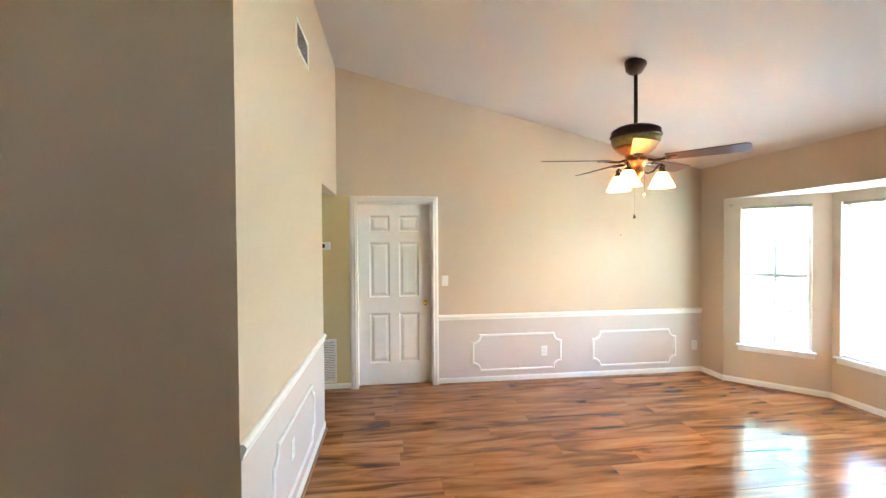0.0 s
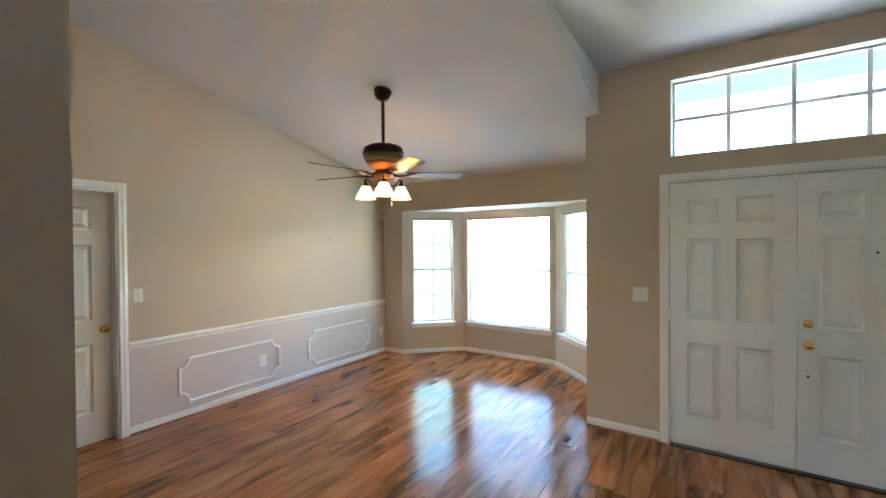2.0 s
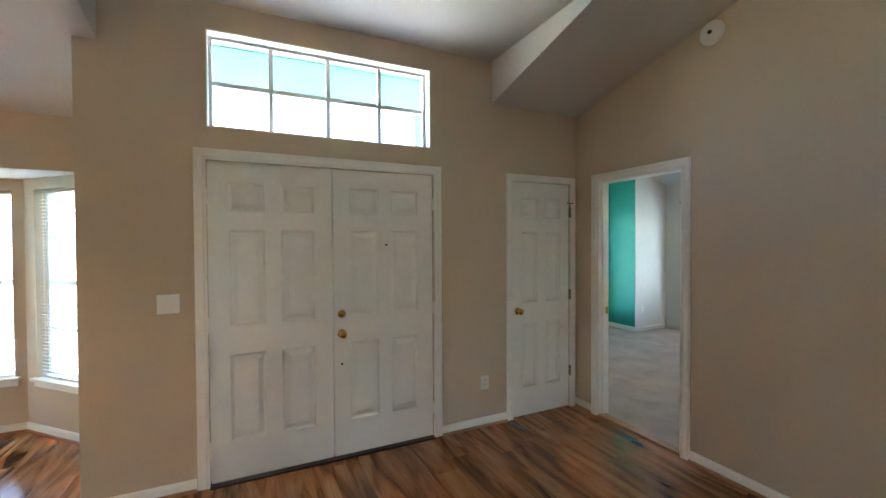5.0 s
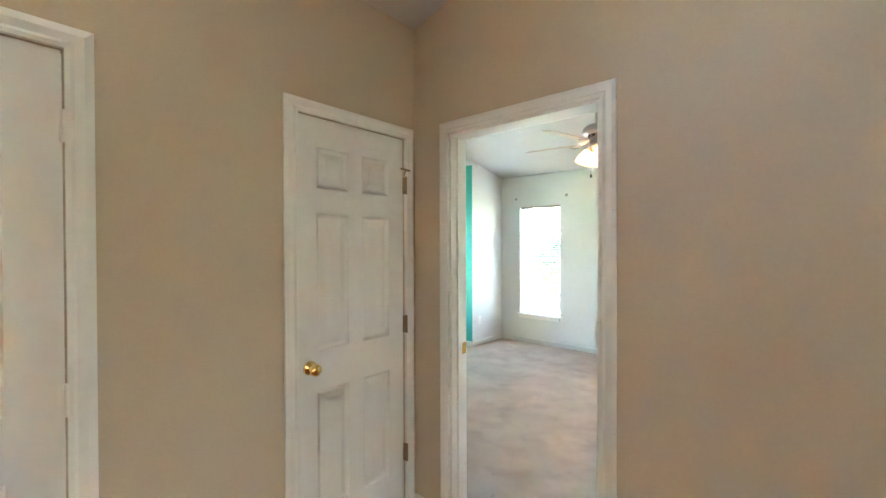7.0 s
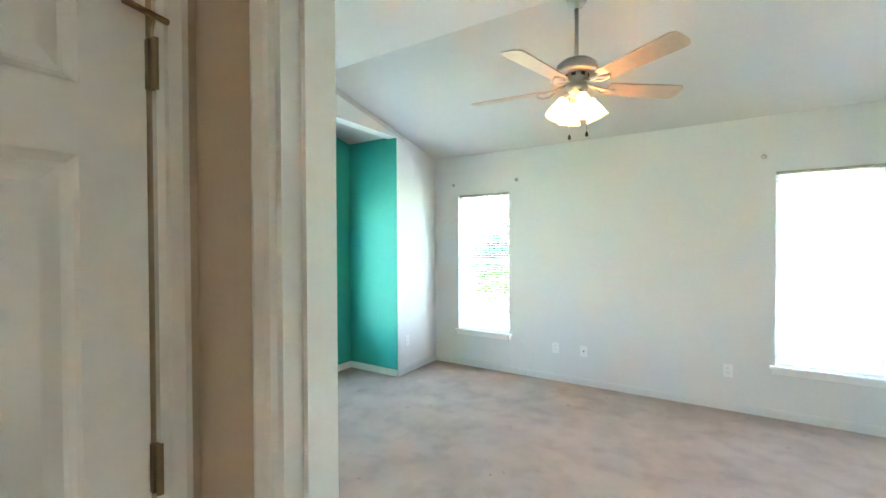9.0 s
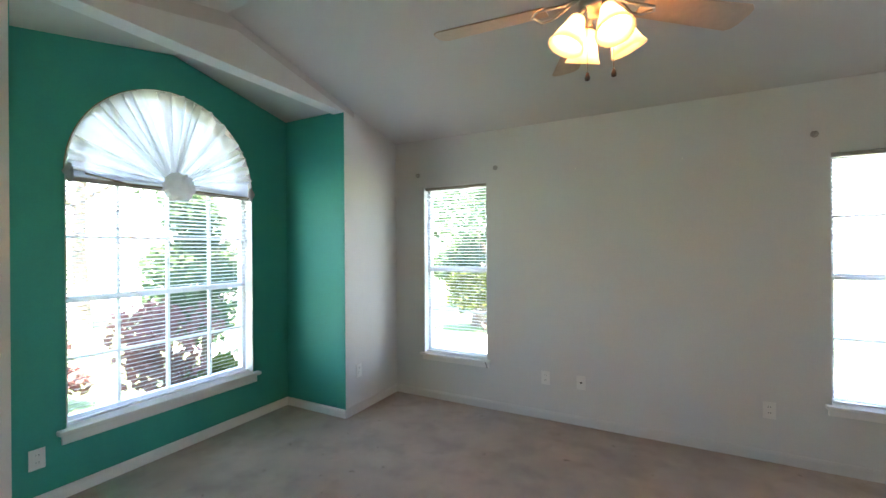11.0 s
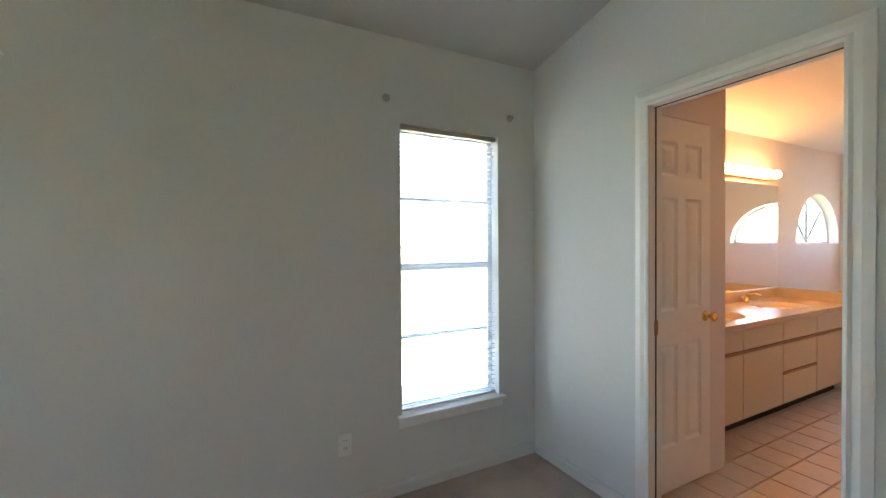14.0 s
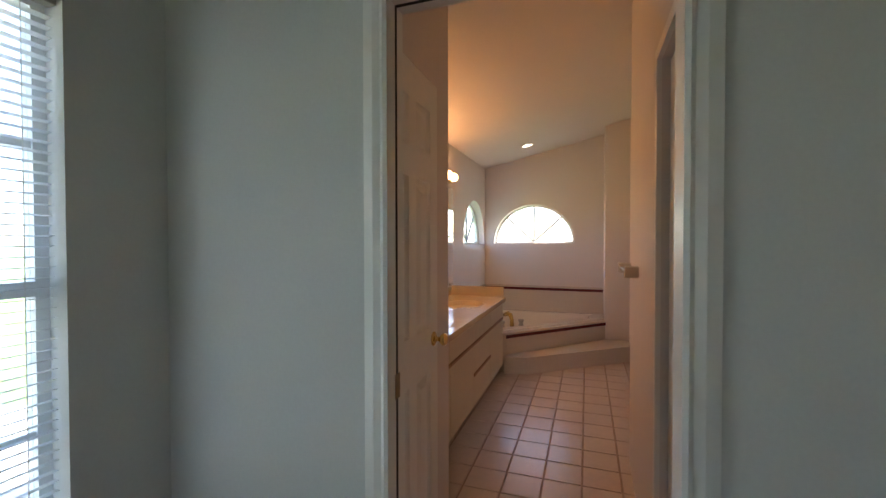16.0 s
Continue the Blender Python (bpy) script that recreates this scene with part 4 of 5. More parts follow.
def outlet(face, a, z, label, kind="outlet", w=0.072, h=0.115):
    name = "light_switch" if kind == "switch" else "wall_outlet"
    e = empty(name, on(face, a, z, 0.0045 if face in "NW" and z < 0.7 else 0.0005), label, "switch" if kind == "switch" else "outlet")
    part("plate", B(-w / 2, w / 2, -0.006, 0, -h / 2, h / 2, bevel=0.003), PLATE, e)
    if kind == "switch":
        n = 2 if w > 0.1 else 1
        for i in range(n):
            x = (i - (n - 1) / 2) * 0.046
            part("toggle", B(x - 0.005, x + 0.005, -0.016, -0.006, -0.004, 0.014, bevel=0.002), PLATE, e)
    elif kind == "outlet":
        for z1 in (-0.02, 0.02):
            part("socket", lathe(bmesh.new(), [(0.0, 0), (0.0165, 0), (0.0165, 0.002), (0, 0.002)], 16, Matrix.Translation((0, -0.006, z1)) @ TO_FRONT), PLATE, e)
            for x in (-0.006, 0.006):
                # Raised dark chips paint the shade of the socket holes.
                part("slot", B(x - 0.0012, x + 0.0012, -0.0088, -0.0079, z1 - 0.001, z1 + 0.008), DARK, e)
    else:
        part("jack", lathe(bmesh.new(), [(0.0, 0), (0.008, 0), (0.005, 0.006), (0, 0.006)], 12, Matrix.Translation((0, -0.006, 0)) @ TO_FRONT), DARK, e, "dark cable jack")


outlet("N", 0.318, 1.16, "white single light switch on beige wall", "switch")
outlet("E", 1.033, 1.16, "white double light switch beside the front door", "switch", 0.115)
outlet("N", 1.46, 0.335, "white wall outlet inside the panel moulding")
outlet("N", 3.34, 0.33, "white wall outlet near the corner")
outlet("W", 2.52, 0.40, "white wall outlet inside the panel moulding")
outlet("E", -1.16, 0.36, "white wall outlet between door casings")
outlet("BE", -5.437, 0.365, "white wall outlet on bedroom wall")
outlet("BS", 2.925, 0.35, "white wall outlet on bedroom wall")
outlet("BS", 2.637, 0.35, "white cable plate on bedroom wall", "cable")
outlet("BS", 1.42, 0.345, "white wall outlet on bedroom wall")
outlet("BT", -3.515, 0.28, "white wall outlet on teal wall")


def hook(face, a, z, label, mat=BRONZE):
    e = empty("wall_hook", on(face, a, z), label, "hook", "hooks on the walls")
    bm = tube(bmesh.new(), [(0, 0, 0), (0, -0.016, -0.002), (0, -0.022, 0.006)], 0.003, 6)
    part("peg", bm, mat, e)


for a in (1.30, 2.39):
    hook("N", a, 1.658, "tiny dark picture hook on beige wall")


def bracket(face, a, z, size, label):
    e = empty("curtain_bracket", on(face, a, z), label, "bracket", "curtain rod brackets")
    part("plate", lathe(bmesh.new(), [(0, 0), (size, 0), (size, 0.004), (size * 0.7, 0.008), (0, 0.008)], 16, TO_FRONT), NICKEL, e, "", True)
    part("cup", tube(bmesh.new(), [(0, -0.006, 0), (0, -0.03, 0.0), (0, -0.034, 0.006)], size * 0.45, 8), NICKEL, e)


for a in (4.176, 3.365, 1.179, 0.353):
    bracket("BS", a, 2.168, 0.022, "grey round curtain rod bracket beside the window")
for i, s in ((0, 0.07), (2, 0.80)):
    e = empty("curtain_bracket", bay_pose(i, s) @ Matrix.Translation((0, 0, 1.975)), "small grey curtain bracket in the bay", "bracket", "curtain rod brackets")
    part("plate", B(-0.02, 0.02, -0.012, 0, -0.012, 0.012, bevel=0.003), NICKEL, e)
for a in (2.67, 1.917):
    hook("BS", a, 2.09, "tiny nail in the bedroom wall", WHITE)
e = empty("blind_cord_cleat", on("BS", 3.445, 0.405), "small grey cleat at the window sill", "cleat")
part("cleat", tube(bmesh.new(), [(-0.02, -0.03, 0.02), (0.0, -0.05, 0.0), (0.004, -0.045, -0.03)], 0.007), NICKEL, e)


def grille(name, m, w, h, slats, label, vertical=False):
    e = empty(name, m, label, "vent")
    f = 0.018
    bm = bmesh.new()
    for a in ((0, w, 0, f), (0, w, h - f, h), (0, f, f, h - f), (w - f, w, f, h - f)):
        box(bm, a[0], a[1], -0.008, 0, a[2], a[3])
    part("frame", bm, WHITE, e)
    # Flat dark sheet paints the duct's shade; the wall behind is closed.
    part("backing", B(f, w - f, -0.0012, -0.0004, f, h - f), DARK, e, "dark sheet for the shade in the duct behind the slats")
    me = None
    for i in range(slats):
        z = f + (h - 2 * f) * (i + 0.5) / slats
        if me is None:
            bm = bmesh.new()
            q = [(-0.0015, 0.006), (-0.0015, 0.0078), (-0.008, -0.002), (-0.008, -0.0038)]
            hexa(bm, [(f, y, d) for y, d in q], [(w - f, y, d) for y, d in q])
            o = part("slat", bm, WHITE, e)
            me = o.data
        else:
            o = new("slat", me)
            o.parent = e
        o.location = (0, 0, z)


grille("return_grille", on("N", -1.25, 0.085, 0.007), 0.385, 0.47, 24, "white return air grille low on the hall wall")
grille("wall_vent", on("W", 2.755, 2.82), 0.375, 0.195, 9, "white air vent high on beige wall")
e = empty("thermostat", on("N", -0.968, 1.556, 0.007), "white thermostat with a dark display", "thermostat")
part("body", B(-0.055, 0.05, -0.026, 0, -0.04, 0.04, bevel=0.006), PLATE, e)
part("display", B(-0.045, -0.005, -0.028, -0.025, -0.018, 0.022), DARK, e, "dark display")
e = empty("smoke_detector", on("L", 1.264, 2.87), "round white smoke detector on beige wall", "smoke detector")
part("body", lathe(bmesh.new(), [(0, 0), (0.078, 0), (0.078, 0.014), (0.068, 0.03), (0.03, 0.036), (0, 0.036)], 32, TO_FRONT), PLATE, e, "", True)
part("sensor", lathe(bmesh.new(), [(0, 0.035), (0.014, 0.036), (0.012, 0.042), (0, 0.042)], 16, TO_FRONT), DARK, e)

# ---- bedroom things ----
GX, GY = 2.255, -4.205
fan2 = empty("ceiling_fan", pose(GX, GY, -0.025), "brushed nickel ceiling fan with maple blades and four lit shades", "ceiling fan")
part("canopy", lathe(bmesh.new(), [(0.0, 2.965), (0.072, 2.962), (0.072, 2.94), (0.062, 2.93), (0.055, 2.90), (0.035, 2.875), (0.018, 2.865), (0, 2.865)], 28), NICKEL, fan2, "", True)
part("downrod", lathe(bmesh.new(), [(0.012, 2.55), (0.012, 2.87)], 14), NICKEL, fan2, "", True)
part("motor_housing", lathe(bmesh.new(), [(0.0, 2.575), (0.03, 2.572), (0.085, 2.555), (0.115, 2.53), (0.125, 2.495), (0.118, 2.482), (0.07, 2.475), (0.0, 2.475)], 36), NICKEL, fan2, "", True)
part("motor_neck", lathe(bmesh.new(), [(0.066, 2.478), (0.07, 2.45), (0.06, 2.435), (0.06, 2.40), (0.066, 2.395), (0.05, 2.365), (0.03, 2.345), (0.0, 2.34)], 30), NICKEL, fan2, "", True)
for k in range(8):
    R = Matrix.Rotation(radians(45 * k), 4, 'Z')
    bm = box(bmesh.new(), 0.067, 0.0705, -0.012, 0.012, 2.452, 2.472)
    bm.transform(R)
    # Dark block on the neck paints the shade of an opening.
    part("vent_slot", bm, DARK, fan2, "dark block for the shade in a vent slot")
for k in range(5):
    R = Matrix.Rotation(radians(4 + 72 * k), 4, 'Z')
    bm = blade_mesh(0.19, 0.665, 0.11, 0.14)
    bm.transform(R @ Matrix.Translation((0, 0, 2.405)))
    part("blade", bm, MAPLE, fan2, "light maple fan blade")
    loop = [(0.06, 0, 2.43), (0.12, 0.012, 2.405), (0.17, 0.036, 2.393), (0.215, 0.036, 2.395), (0.245, 0.0, 2.393), (0.215, -0.036, 2.383), (0.17, -0.036, 2.385), (0.12, -0.012, 2.402), (0.06, 0, 2.43)]
    bm = tube(bmesh.new(), loop, 0.0065)
    bm.transform(R)
    part("blade_arm", bm, NICKEL, fan2, "looped nickel blade arm", True)
for k in range(4):
    R = Matrix.Rotation(radians(35 + 90 * k), 4, 'Z')
    T = R @ Matrix.Translation((0.075, 0, 2.335)) @ Matrix.Rotation(radians(-24), 4, 'Y')
    bm = tube(bmesh.new(), [(0.03, 0, 2.37), (0.055, 0, 2.365), (0.072, 0, 2.345)], 0.010)
    bm.transform(R)
    arm = part("lamp_arm", bm, NICKEL, fan2, "", True)
    bm = bell(0.028, 0.068, 0.125, 0.02)
    bm.transform(T)
    part("shade", bm, SHADE2, arm, "lit fluted frosted glass shade", True)
    lamp(pose(GX, GY, -0.025) @ T @ Matrix.Translation((0, 0, -0.075)), 0.12, (1.0, 0.62, 0.34), 0.022)
chain(fan2, 0.03, 0.05, 2.34, 2.11, BRONZE)
chain(fan2, -0.055, -0.01, 2.34, 2.13, BRONZE)

# sunburst curtain in the arch
cur = empty("sunburst_curtain", on("BT", -4.272, 1.92), "sheer white gathered sunburst curtain with a rosette", "curtain")
bm = bmesh.new()
NA, NR = 420, 7
rows = []
for i in range(NA + 1):
    a = math.pi * (-0.015 + 1.03 * i / NA)
    ph = 40 * a + 2.6 * math.sin(7 * a) + 1.1 * math.sin(17 * a)
    col = []
    for j in range(NR + 1):
        f = j / NR
        r = 0.05 + f * 0.57
        d = 0.026 * (0.35 + f) * math.sin(ph) + 0.010 * math.sin(2.3 * ph + 5 * f) * f
        z = r * math.sin(a) * 1.055
        col.append(bm.verts.new((-r * math.cos(a), 0.012 - d, z)))
    rows.append(col)
for a, b in zip(rows, rows[1:]):
    for j in range(NR):
        bm.faces.new((a[j], b[j], b[j + 1], a[j + 1]))
part("sheer", bm, LACE, cur, "pleated sheer fabric", True)
part("rod", tube(bmesh.new(), [(-0.63 * math.cos(math.pi * i / 30), 0.008, 0.66 * math.sin(math.pi * i / 30)) for i in range(31)], 0.009, 8), OLDBR, cur, "thin curved rod", True)
part("cross_rod", tube(bmesh.new(), [(-0.53, -0.01, 0.0), (-0.30, -0.012, -0.035), (0, -0.015, -0.03), (0.61, -0.01, -0.035)], 0.006, 8), OLDBR, cur, "thin lower rod")
for k, s in enumerate((-1, 1)):
    part("end_ruffle", tube(bmesh.new(), [(s * 0.60, -0.01, -0.06), (s * 0.615, -0.012, 0.0), (s * 0.605, -0.01, 0.05)], [0.012, 0.028, 0.012], 8), LACE, cur)
bm = bmesh.new()
bmesh.ops.create_icosphere(bm, subdivisions=4, radius=0.105)
for v in bm.verts:
    n = v.co.normalized()
    k = 1 + 0.30 * noise.noise(n * 5.5) + 0.16 * noise.noise(n * 13)
    v.co = Vector((n.x * 0.100 * k, -0.05 + n.y * 0.06 * k, -0.02 + n.z * 0.098 * k))
part("rosette", bm, sheer("gathered_voile", (0.80, 0.80, 0.79), 0.05, 0.5), cur, "gathered fabric rosette", True)

# ---- bathroom things ----
van = empty("vanity_cabinet", pose(0, 0, 0), "long almond laminate vanity cabinet with oak edge strips", "cabinet")
VX0, VX1, VY = -3.06, -0.74, -5.53
part("body", B(VX0, VX1, -6.09, VY, 0.09, 0.76), CABIN, van)
part("toe_kick", B(VX0 + 0.01, VX1, -6.09, VY - 0.06, 0.0, 0.09), DARK, van)
n = 4
for i in range(n):
    x0, x1 = VX0 + (VX1 - VX0) * i / n + 0.004, VX0 + (VX1 - VX0) * (i + 1) / n - 0.004
    part("drawer_front", B(x0, x1, VY, VY + 0.018, 0.60, 0.745, bevel=0.003), CABIN, van)
    part("edge_strip", B(x0, x1, VY + 0.002, VY + 0.024, 0.575, 0.595, bevel=0.003), OAKT, van, "oak finger pull strip")
    if i == 1:
        part("drawer_front", B(x0, x1, VY, VY + 0.018, 0.355, 0.57, bevel=0.003), CABIN, van)
        part("edge_strip", B(x0, x1, VY + 0.002, VY + 0.024, 0.33, 0.35, bevel=0.003), OAKT, van, "oak finger pull strip")
        part("drawer_front", B(x0, x1, VY, VY + 0.018, 0.10, 0.325, bevel=0.003), CABIN, van)
    else:
        part("cabinet_door", B(x0, x1, VY, VY + 0.018, 0.10, 0.57, bevel=0.003), CABIN, van)
top = empty("countertop", pose(0, 0, 0), "cream cultured marble vanity top with two oval basins", "countertop")
bm = bmesh.new()
SINK = [(-2.45, -5.78), (-1.40, -5.78)]
gx = [VX0 - 0.03 + (VX1 - VX0 + 0.03) * i / 90 for i in range(91)]
gy = [-6.096 + 0.606 * j / 24 for j in range(25)]


def bowl(x, y):
    d = min(math.hypot((x - cx) / 0.25, (y - cy) / 0.185) for cx, cy in SINK)
    return 0.80 + (0.007 * max(0.0, 1 - abs(d - 1.05) * 9)) - (0.11 * math.sqrt(max(0.0, 1 - d * d)) if d < 1 else 0)


g = [[bm.verts.new((x, y, bowl(x, y))) for y in gy] for x in gx]
for a, b in zip(g, g[1:]):
    for j in range(24):
        bm.faces.new((a[j], b[j], b[j + 1], a[j + 1]))
part("slab_top", bm, MARBLE, top, "", True)
part("slab_edge", B(VX0 - 0.03, VX1, -5.51, -5.488, 0.755, 0.8005, bevel=0.006), MARBLE, top)
part("slab_side", B(VX0 - 0.032, VX0 - 0.012, -6.09, -5.51, 0.755, 0.799), MARBLE, top)
part("backsplash", B(VX0 - 0.03, VX1, -6.098, -6.078, 0.798, 0.902, bevel=0.004), MARBLE, top)
part("side_splash", B(VX0 - 0.05, VX0 - 0.028, -6.098, -5.51, 0.755, 0.902, bevel=0.004), MARBLE, top)
for cx, cy in SINK:
    fa = empty("basin_faucet", pose(cx, -6.03, 0.802), "polished brass basin faucet with clear handles", "faucet", "basin faucets")
    part("base", lathe(bmesh.new(), [(0, 0), (0.05, 0), (0.05, 0.01), (0.02, 0.02), (0.018, 0.06), (0, 0.065)], 20), BRASS, fa, "", True)
    part("spout", tube(bmesh.new(), [(0, 0, 0.05), (0, 0.03, 0.08), (0, 0.08, 0.085), (0, 0.12, 0.065)], [0.014, 0.014, 0.012, 0.011], 10), BRASS, fa, "", True)
    for s in (-0.055, 0.055):
        part("handle", lathe(bmesh.new(), [(0, 0), (0.012, 0), (0.012, 0.02), (0.02, 0.028), (0.022, 0.045), (0.015, 0.055), (0, 0.057)], 12, Matrix.Translation((s, 0, 0.005))), CRYSTAL, fa, "clear faceted handle")
mir = empty("wall_mirror", on("TS", -0.745, 0.905), "large frameless mirror above the vanity", "mirror")
part("glass", B(0, 2.435, -0.007, -0.001, 0, 1.055, bevel=0.001), MIRROR, mir)
bar = empty("vanity_light", on("TS", -1.42, 2.05), "brass vanity light bar with glowing globe bulbs", "light bar")
part("bar", B(0, 1.62, -0.04, -0.001, -0.05, 0.05, bevel=0.008), BRASS, bar, "polished brass bar")
for i in range(9):
    x = 0.09 + 1.44 * i / 8
    part("globe_bulb", lathe(bmesh.new(), [(0.016, 0), (0.018, 0.012)] + [(0.042 * math.sin(a), 0.052 - 0.042 * math.cos(a)) for a in [0.45 + 2.69 * k / 9 for k in range(9)]] + [(0.0, 0.094)], 16, Matrix.Translation((x, -0.04, 0.0)) @ TO_FRONT), BULB, bar, "glowing round bulb", True)
can = empty("recessed_light", pose(-4.077, -5.402, 2.435 + 0.2226 * 0.698 - 0.004, math.degrees(math.atan(0.2226))), "small lit recessed ceiling light", "ceiling light")
part("trim_ring", lathe(bmesh.new(), [(0.06, 0.0), (0.085, 0.0), (0.085, -0.006), (0.062, -0.009), (0.06, 0.0)], 28), WHITE, can, "", True)
part("lens", lathe(bmesh.new(), [(0, -0.002), (0.06, -0.002), (0.06, 0.001), (0, 0.001)], 28), CANL, can, "glowing lens")
e = empty("towel_bar", on("TN", -1.48, 1.215), "small almond ceramic towel bar holder", "towel bar")
for x in (-0.10, 0.30):
    part("post", box(bmesh.new(), x - 0.025, x + 0.025, -0.07, 0, -0.03, 0.03, bevel=0.008), ACRYL, e)
part("bar", tube(bmesh.new(), [(-0.10, -0.055, 0), (0.30, -0.055, 0)], 0.009), ACRYL, e)

# corner bath with its tiled surround and step
P0, P1 = (-3.19, -5.50), (-4.27, -4.475)


def prism(plan, z0, z1):
    bm = bmesh.new()
    lo = [bm.verts.new((x, y, z0)) for x, y in plan]
    hi = [bm.verts.new((x, y, z1)) for x, y in plan]
    bm.faces.new(lo)
    bm.faces.new(hi)
    n = len(plan)
    for k in range(n):
        bm.faces.new((lo[k], lo[(k + 1) % n], hi[(k + 1) % n], hi[k]))
    return bm


tub = empty("corner_bathtub", pose(0, 0, 0), "almond corner bathtub in a tiled deck with dark red trim", "bathtub")
part("deck_front", prism([(-3.13, -6.095), (-3.13, -5.53), P0, P1, (-4.42, -4.485), (-3.30, -5.55), (-3.30, -6.095)], 0.0, 0.40), TUBT, tub, "almond tiled deck")
part("trim_tile", prism([(-3.175, -5.493), (-4.262, -4.468), (-4.28, -4.487), (-3.195, -5.512)], 0.345, 0.378), REDT, tub, "dark red trim tiles")
part("step", prism([(-3.16, -5.50), (-3.07, -5.50), (-3.13, -5.27), (-3.98, -4.21), (-4.265, -4.21), (-4.265, -4.455)], 0.0, 0.175), TUBT, tub, "almond tiled step")
bm = bmesh.new()
RIM = [(-3.30, -6.09), (-3.30, -5.55), (-4.42, -4.49), (-4.71, -4.49), (-4.71, -6.09)]
c = Vector((-4.08, -5.45))
loops = []
for k, z in ((1.0, 0.385), (1.0, 0.407), (0.88, 0.413), (0.82, 0.40), (0.72, 0.20), (0.55, 0.10), (0.0, 0.10)):
    if k == 0.0:
        bm.faces.new(loops[-1])
        break
    loops.append([bm.verts.new((c.x + (x - c.x) * k, c.y + (y - c.y) * k, z)) for x, y in RIM])
for a, b in zip(loops, loops[1:]):
    for k in range(5):
        bm.faces.new((a[k], a[(k + 1) % 5], b[(k + 1) % 5], b[k]))
part("basin", bm, ACRYL, tub, "glossy almond acrylic basin")
sp = empty("tile_surround", pose(0, 0, 0), "almond wall tile round the bath with dark red trim", "tile", kind="structure")
part("tiles_west", B(-4.719, -4.70, -6.08, -4.485, 0.405, 0.76), TUBT, sp)
part("tiles_south", B(-4.70, -3.12, -6.099, -6.08, 0.405, 0.76), TUBT, sp)
part("trim_west", B(-4.718, -4.696, -6.08, -4.485, 0.70, 0.735), REDT, sp)
part("trim_south", B(-4.70, -3.12, -6.098, -6.076, 0.70, 0.735), REDT, sp)
fa = empty("bath_faucet", pose(-3.53, -5.50, 0.41, 0, 0, 40), "polished brass bath spout with two handles", "faucet")
part("spout", tube(bmesh.new(), [(0, 0, 0), (0, 0, 0.07), (-0.03, 0, 0.12), (-0.09, 0, 0.13), (-0.17, 0, 0.10)], [0.026, 0.022, 0.026, 0.028, 0.022], 12), BRASS, fa, "", True)
for s in (-0.12, 0.12):
    part("handle", lathe(bmesh.new(), [(0, 0), (0.034, 0), (0.028, 0.012), (0.018, 0.03), (0.034, 0.05), (0.030, 0.07), (0, 0.075)], 16, Matrix.Translation((0, s, 0))), NICKEL, fa, "shiny chrome handle", True)


# ---- outdoors ----
def leaves(bm, centre, rad, count, size, rng, squash=1.0):
    for _ in range(count):
        d = Vector((rng.gauss(0, 1), rng.gauss(0, 1), rng.gauss(0, 1))).normalized() * rad * rng.random() ** 0.4
        d.z *= squash
        p = Vector(centre) + d
        u = Vector((rng.gauss(0, 1), rng.gauss(0, 1), rng.gauss(0, 1))).normalized() * size * rng.uniform(0.6, 1.3)
        w = u.orthogonal() * rng.uniform(0.35, 0.6)
        bm.faces.new([bm.verts.new(q) for q in (p - u, p + w, p + u, p - w)])


def bush(x, y, w, h, mat, label, seed, size=0.05, count=900):
    rng = random.Random(seed)
    e = empty("shrub", pose(x, y, -0.16), label, "shrub")
    bm = bmesh.new()
    for k in range(7):
        a = rng.uniform(0, 6.28)
        tube(bm, [(0, 0, 0), (0.3 * w * math.cos(a), 0.3 * w * math.sin(a), 0.4 * h), (0.6 * w * math.cos(a), 0.6 * w * math.sin(a), 0.8 * h)], [0.02, 0.012, 0.005], 5)
    part("stems", bm, BARK, e)
    bm = bmesh.new()
    for k in range(9):
        a, r = rng.uniform(0, 6.28), w * rng.uniform(0.0, 0.7)
        leaves(bm, (r * math.cos(a), r * math.sin(a), h * rng.uniform(0.3, 0.85)), w * rng.uniform(0.3, 0.5), count // 9, size, rng, 0.8)
    part("foliage", bm, mat, e)


def tree(x, y, h, label, seed, lean=0.0, crown=1.6):
    rng = random.Random(seed)
    e = empty("tree", pose(x, y, -0.18), label, "tree")
    bm = tube(bmesh.new(), [(0, 0, 0), (lean * 0.3, 0.05, h * 0.3), (lean * 0.7, -0.04, h * 0.55), (lean, 0.05, h)], [0.15, 0.11, 0.085, 0.03], 10)
    tips = []
    for k in range(9):
        a, z = rng.uniform(0, 6.28), h * rng.uniform(0.4, 0.9)
        b = Vector((lean * z / h, 0, z))
        t = b + Vector((math.cos(a), math.sin(a), 0.6)) * crown * rng.uniform(0.5, 0.9)
        tube(bm, [b, (b + t) / 2 + Vector((0, 0, 0.1)), t], [0.05, 0.03, 0.01], 6)
        tips.append(t)
    part("trunk", bm, BARK, e, "rough grey-brown trunk")
    bm = bmesh.new()
    for t in tips:
        leaves(bm, t, crown * rng.uniform(0.35, 0.55), 800, 0.06, rng, 0.75)
    part("crown", bm, LEAF, e, "loose green leaves")


bush(6.9, -5.5, 0.8, 2.5, LEAF, "dense dark green shrub beside the window", 1, 0.05, 3200)
bush(6.35, -4.75, 0.6, 1.2, LEAFR, "red leaved shrub in the flower bed", 2, 0.045, 900)
bush(7.4, -4.2, 0.5, 0.8, LEAFR, "red leaved shrub in the flower bed", 3, 0.045, 900)
bush(6.1, -5.1, 0.35, 0.6, LEAFY, "yellow-green low shrub in the flower bed", 4, 0.05, 600)
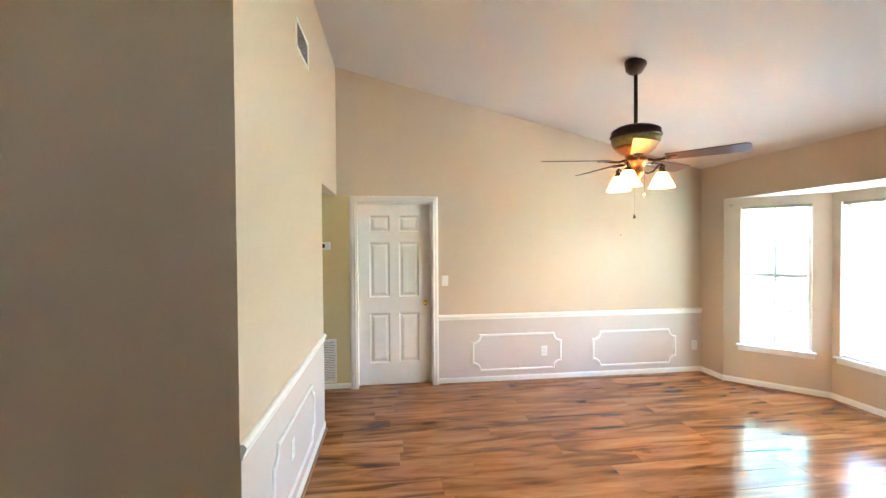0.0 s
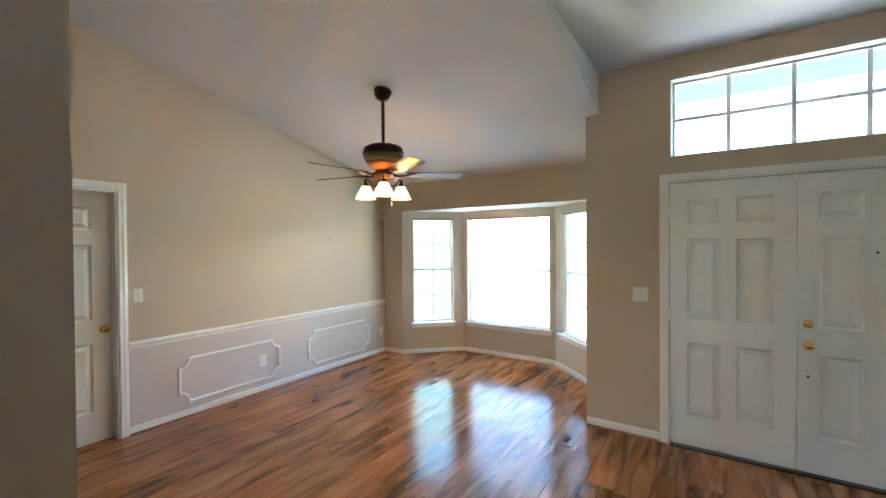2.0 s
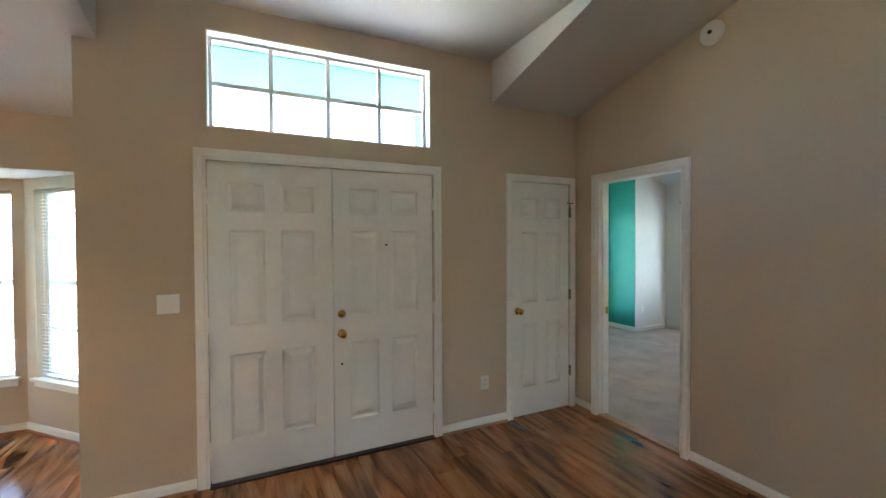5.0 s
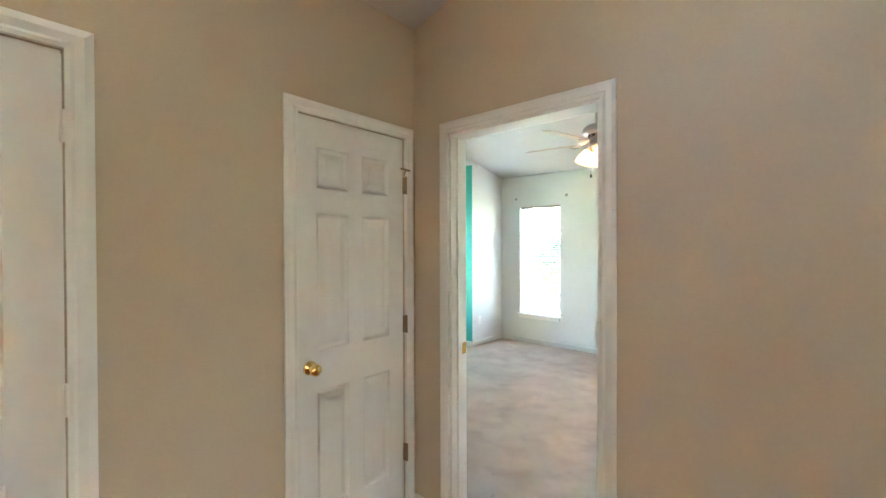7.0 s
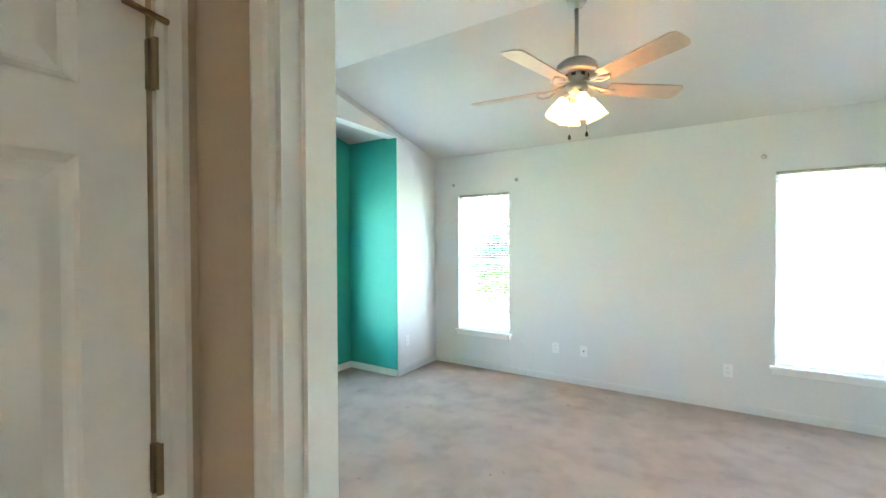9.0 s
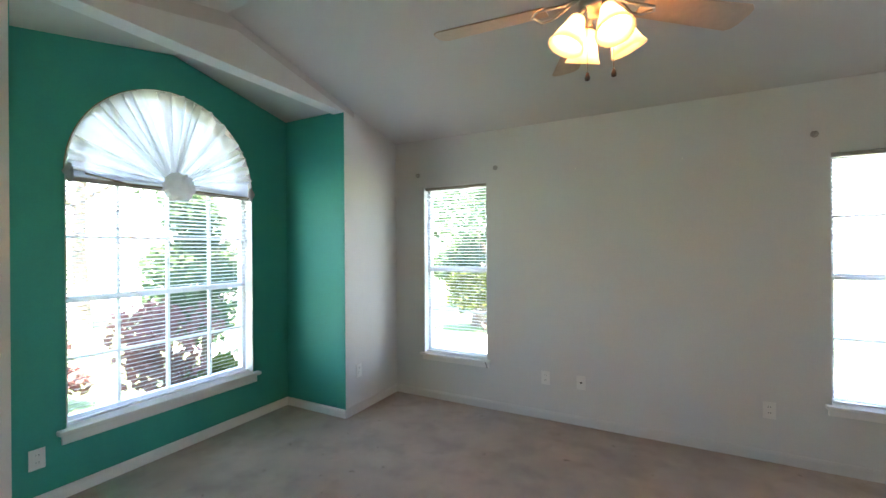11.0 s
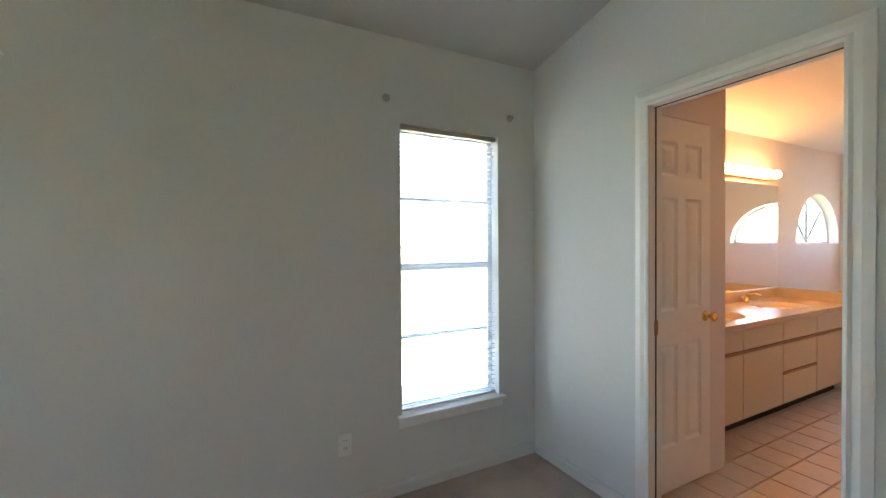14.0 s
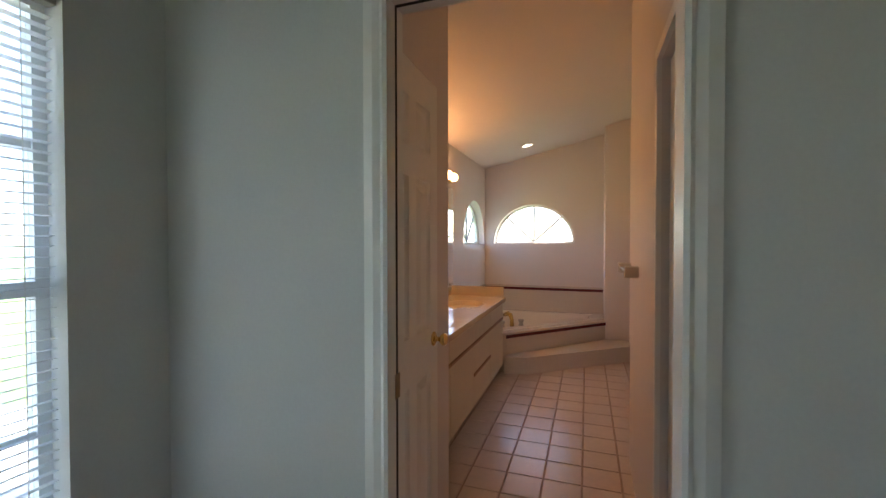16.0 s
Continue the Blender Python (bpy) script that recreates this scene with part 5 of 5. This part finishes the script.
bush(5.12, -10.0, 0.8, 1.25, LEAFY, "rounded yellow-green shrub on the lawn", 5, 0.06, 1500)
tree(5.45, -10.4, 3.5, "small leaning garden tree with a loose crown", 6, -0.7, 2.0)
bush(6.5, -12.6, 1.3, 2.3, LEAF, "tall loose green shrub across the lawn", 9, 0.07, 2200)
tree(9.5, -14.0, 6.5, "tall green tree beyond the lawn", 7, 0.3, 2.6)
tree(12.5, -6.5, 6.0, "tall green tree beyond the lawn", 8, 0.2, 2.4)
tagged(obj("garage_wall", B(3.75, 6.4, 5.3, 5.5, -0.16, 2.75), EXTTEAL), "teal stucco side wall of the garage", "wall", kind="structure")
porch = empty("porch", pose(0, 0, 0), "teal painted entry porch with square columns", "porch")
part("beam", B(4.9, 5.1, -2.0, 1.7, 3.34, 3.75), EXTTEAL, porch)
# Unseen slab added to keep the sun off the beam and columns.
part("beam_shade_slab", B(3.95, 5.25, -2.0, 1.7, 3.76, 3.92), EXTTEAL, porch)
for y in (-1.75, 1.4):
    part("column", B(4.88, 5.12, y, y + 0.26, -0.14, 3.34), EXTTEAL, porch)

# ---- floor pieces ----
rng = random.Random(11)
PW, PL = 0.192, 1.215
plank_me = {}
y, row = -2.2, 0
while y < 4.62:
    x = -3.3 - 4 * PL - rng.uniform(0, PL)
    west = -7.1 if y < 1.65 else -3.3
    end = 4.08 if 1.5 < y < 4.3 else (3.5 if y > 1.3 else 2.62)
    while x < end:
        a, b = max(x, west), min(x + PL, end)
        x += PL
        if b - a < 0.05:
            continue
        key = round(b - a, 3)
        if key not in plank_me:
            bm = bmesh.new()
            ln, wd, c = b - a, PW, 0.0009
            lo = [(0.0005, 0.0005, -0.012), (ln - 0.0005, 0.0005, -0.012), (ln - 0.0005, wd - 0.0005, -0.012), (0.0005, wd - 0.0005, -0.012)]
            hi = [(c, c, 0.0), (ln - c, c, 0.0), (ln - c, wd - c, 0.0), (c, wd - c, 0.0)]
            hexa(bm, lo, hi)
            o = obj("plank", bm, LAMIN)
            plank_me[key] = o.data
        else:
            o = new("plank", plank_me[key])
        o.parent = floor_wood
        o.location = (a, y, 0)
    y += PW
TS = 0.212
bm = bmesh.new()
hexa(bm, [(0, 0, -0.006), (TS - 0.007, 0, -0.006), (TS - 0.007, TS - 0.007, -0.006), (0, TS - 0.007, -0.006)],
     [(0.003, 0.003, 0.0), (TS - 0.010, 0.003, 0.0), (TS - 0.010, TS - 0.010, 0.0), (0.003, TS - 0.010, 0.0)])
first = None
for i in range(23):
    for j in range(10):
        if first is None:
            o = obj("tile", bm, TILE)
            first = o.data
        else:
            o = new("tile", first)
        o.parent = floor_bath
        o.location = (0.02 - TS * (i + 1), -6.195 + TS * j, 0)
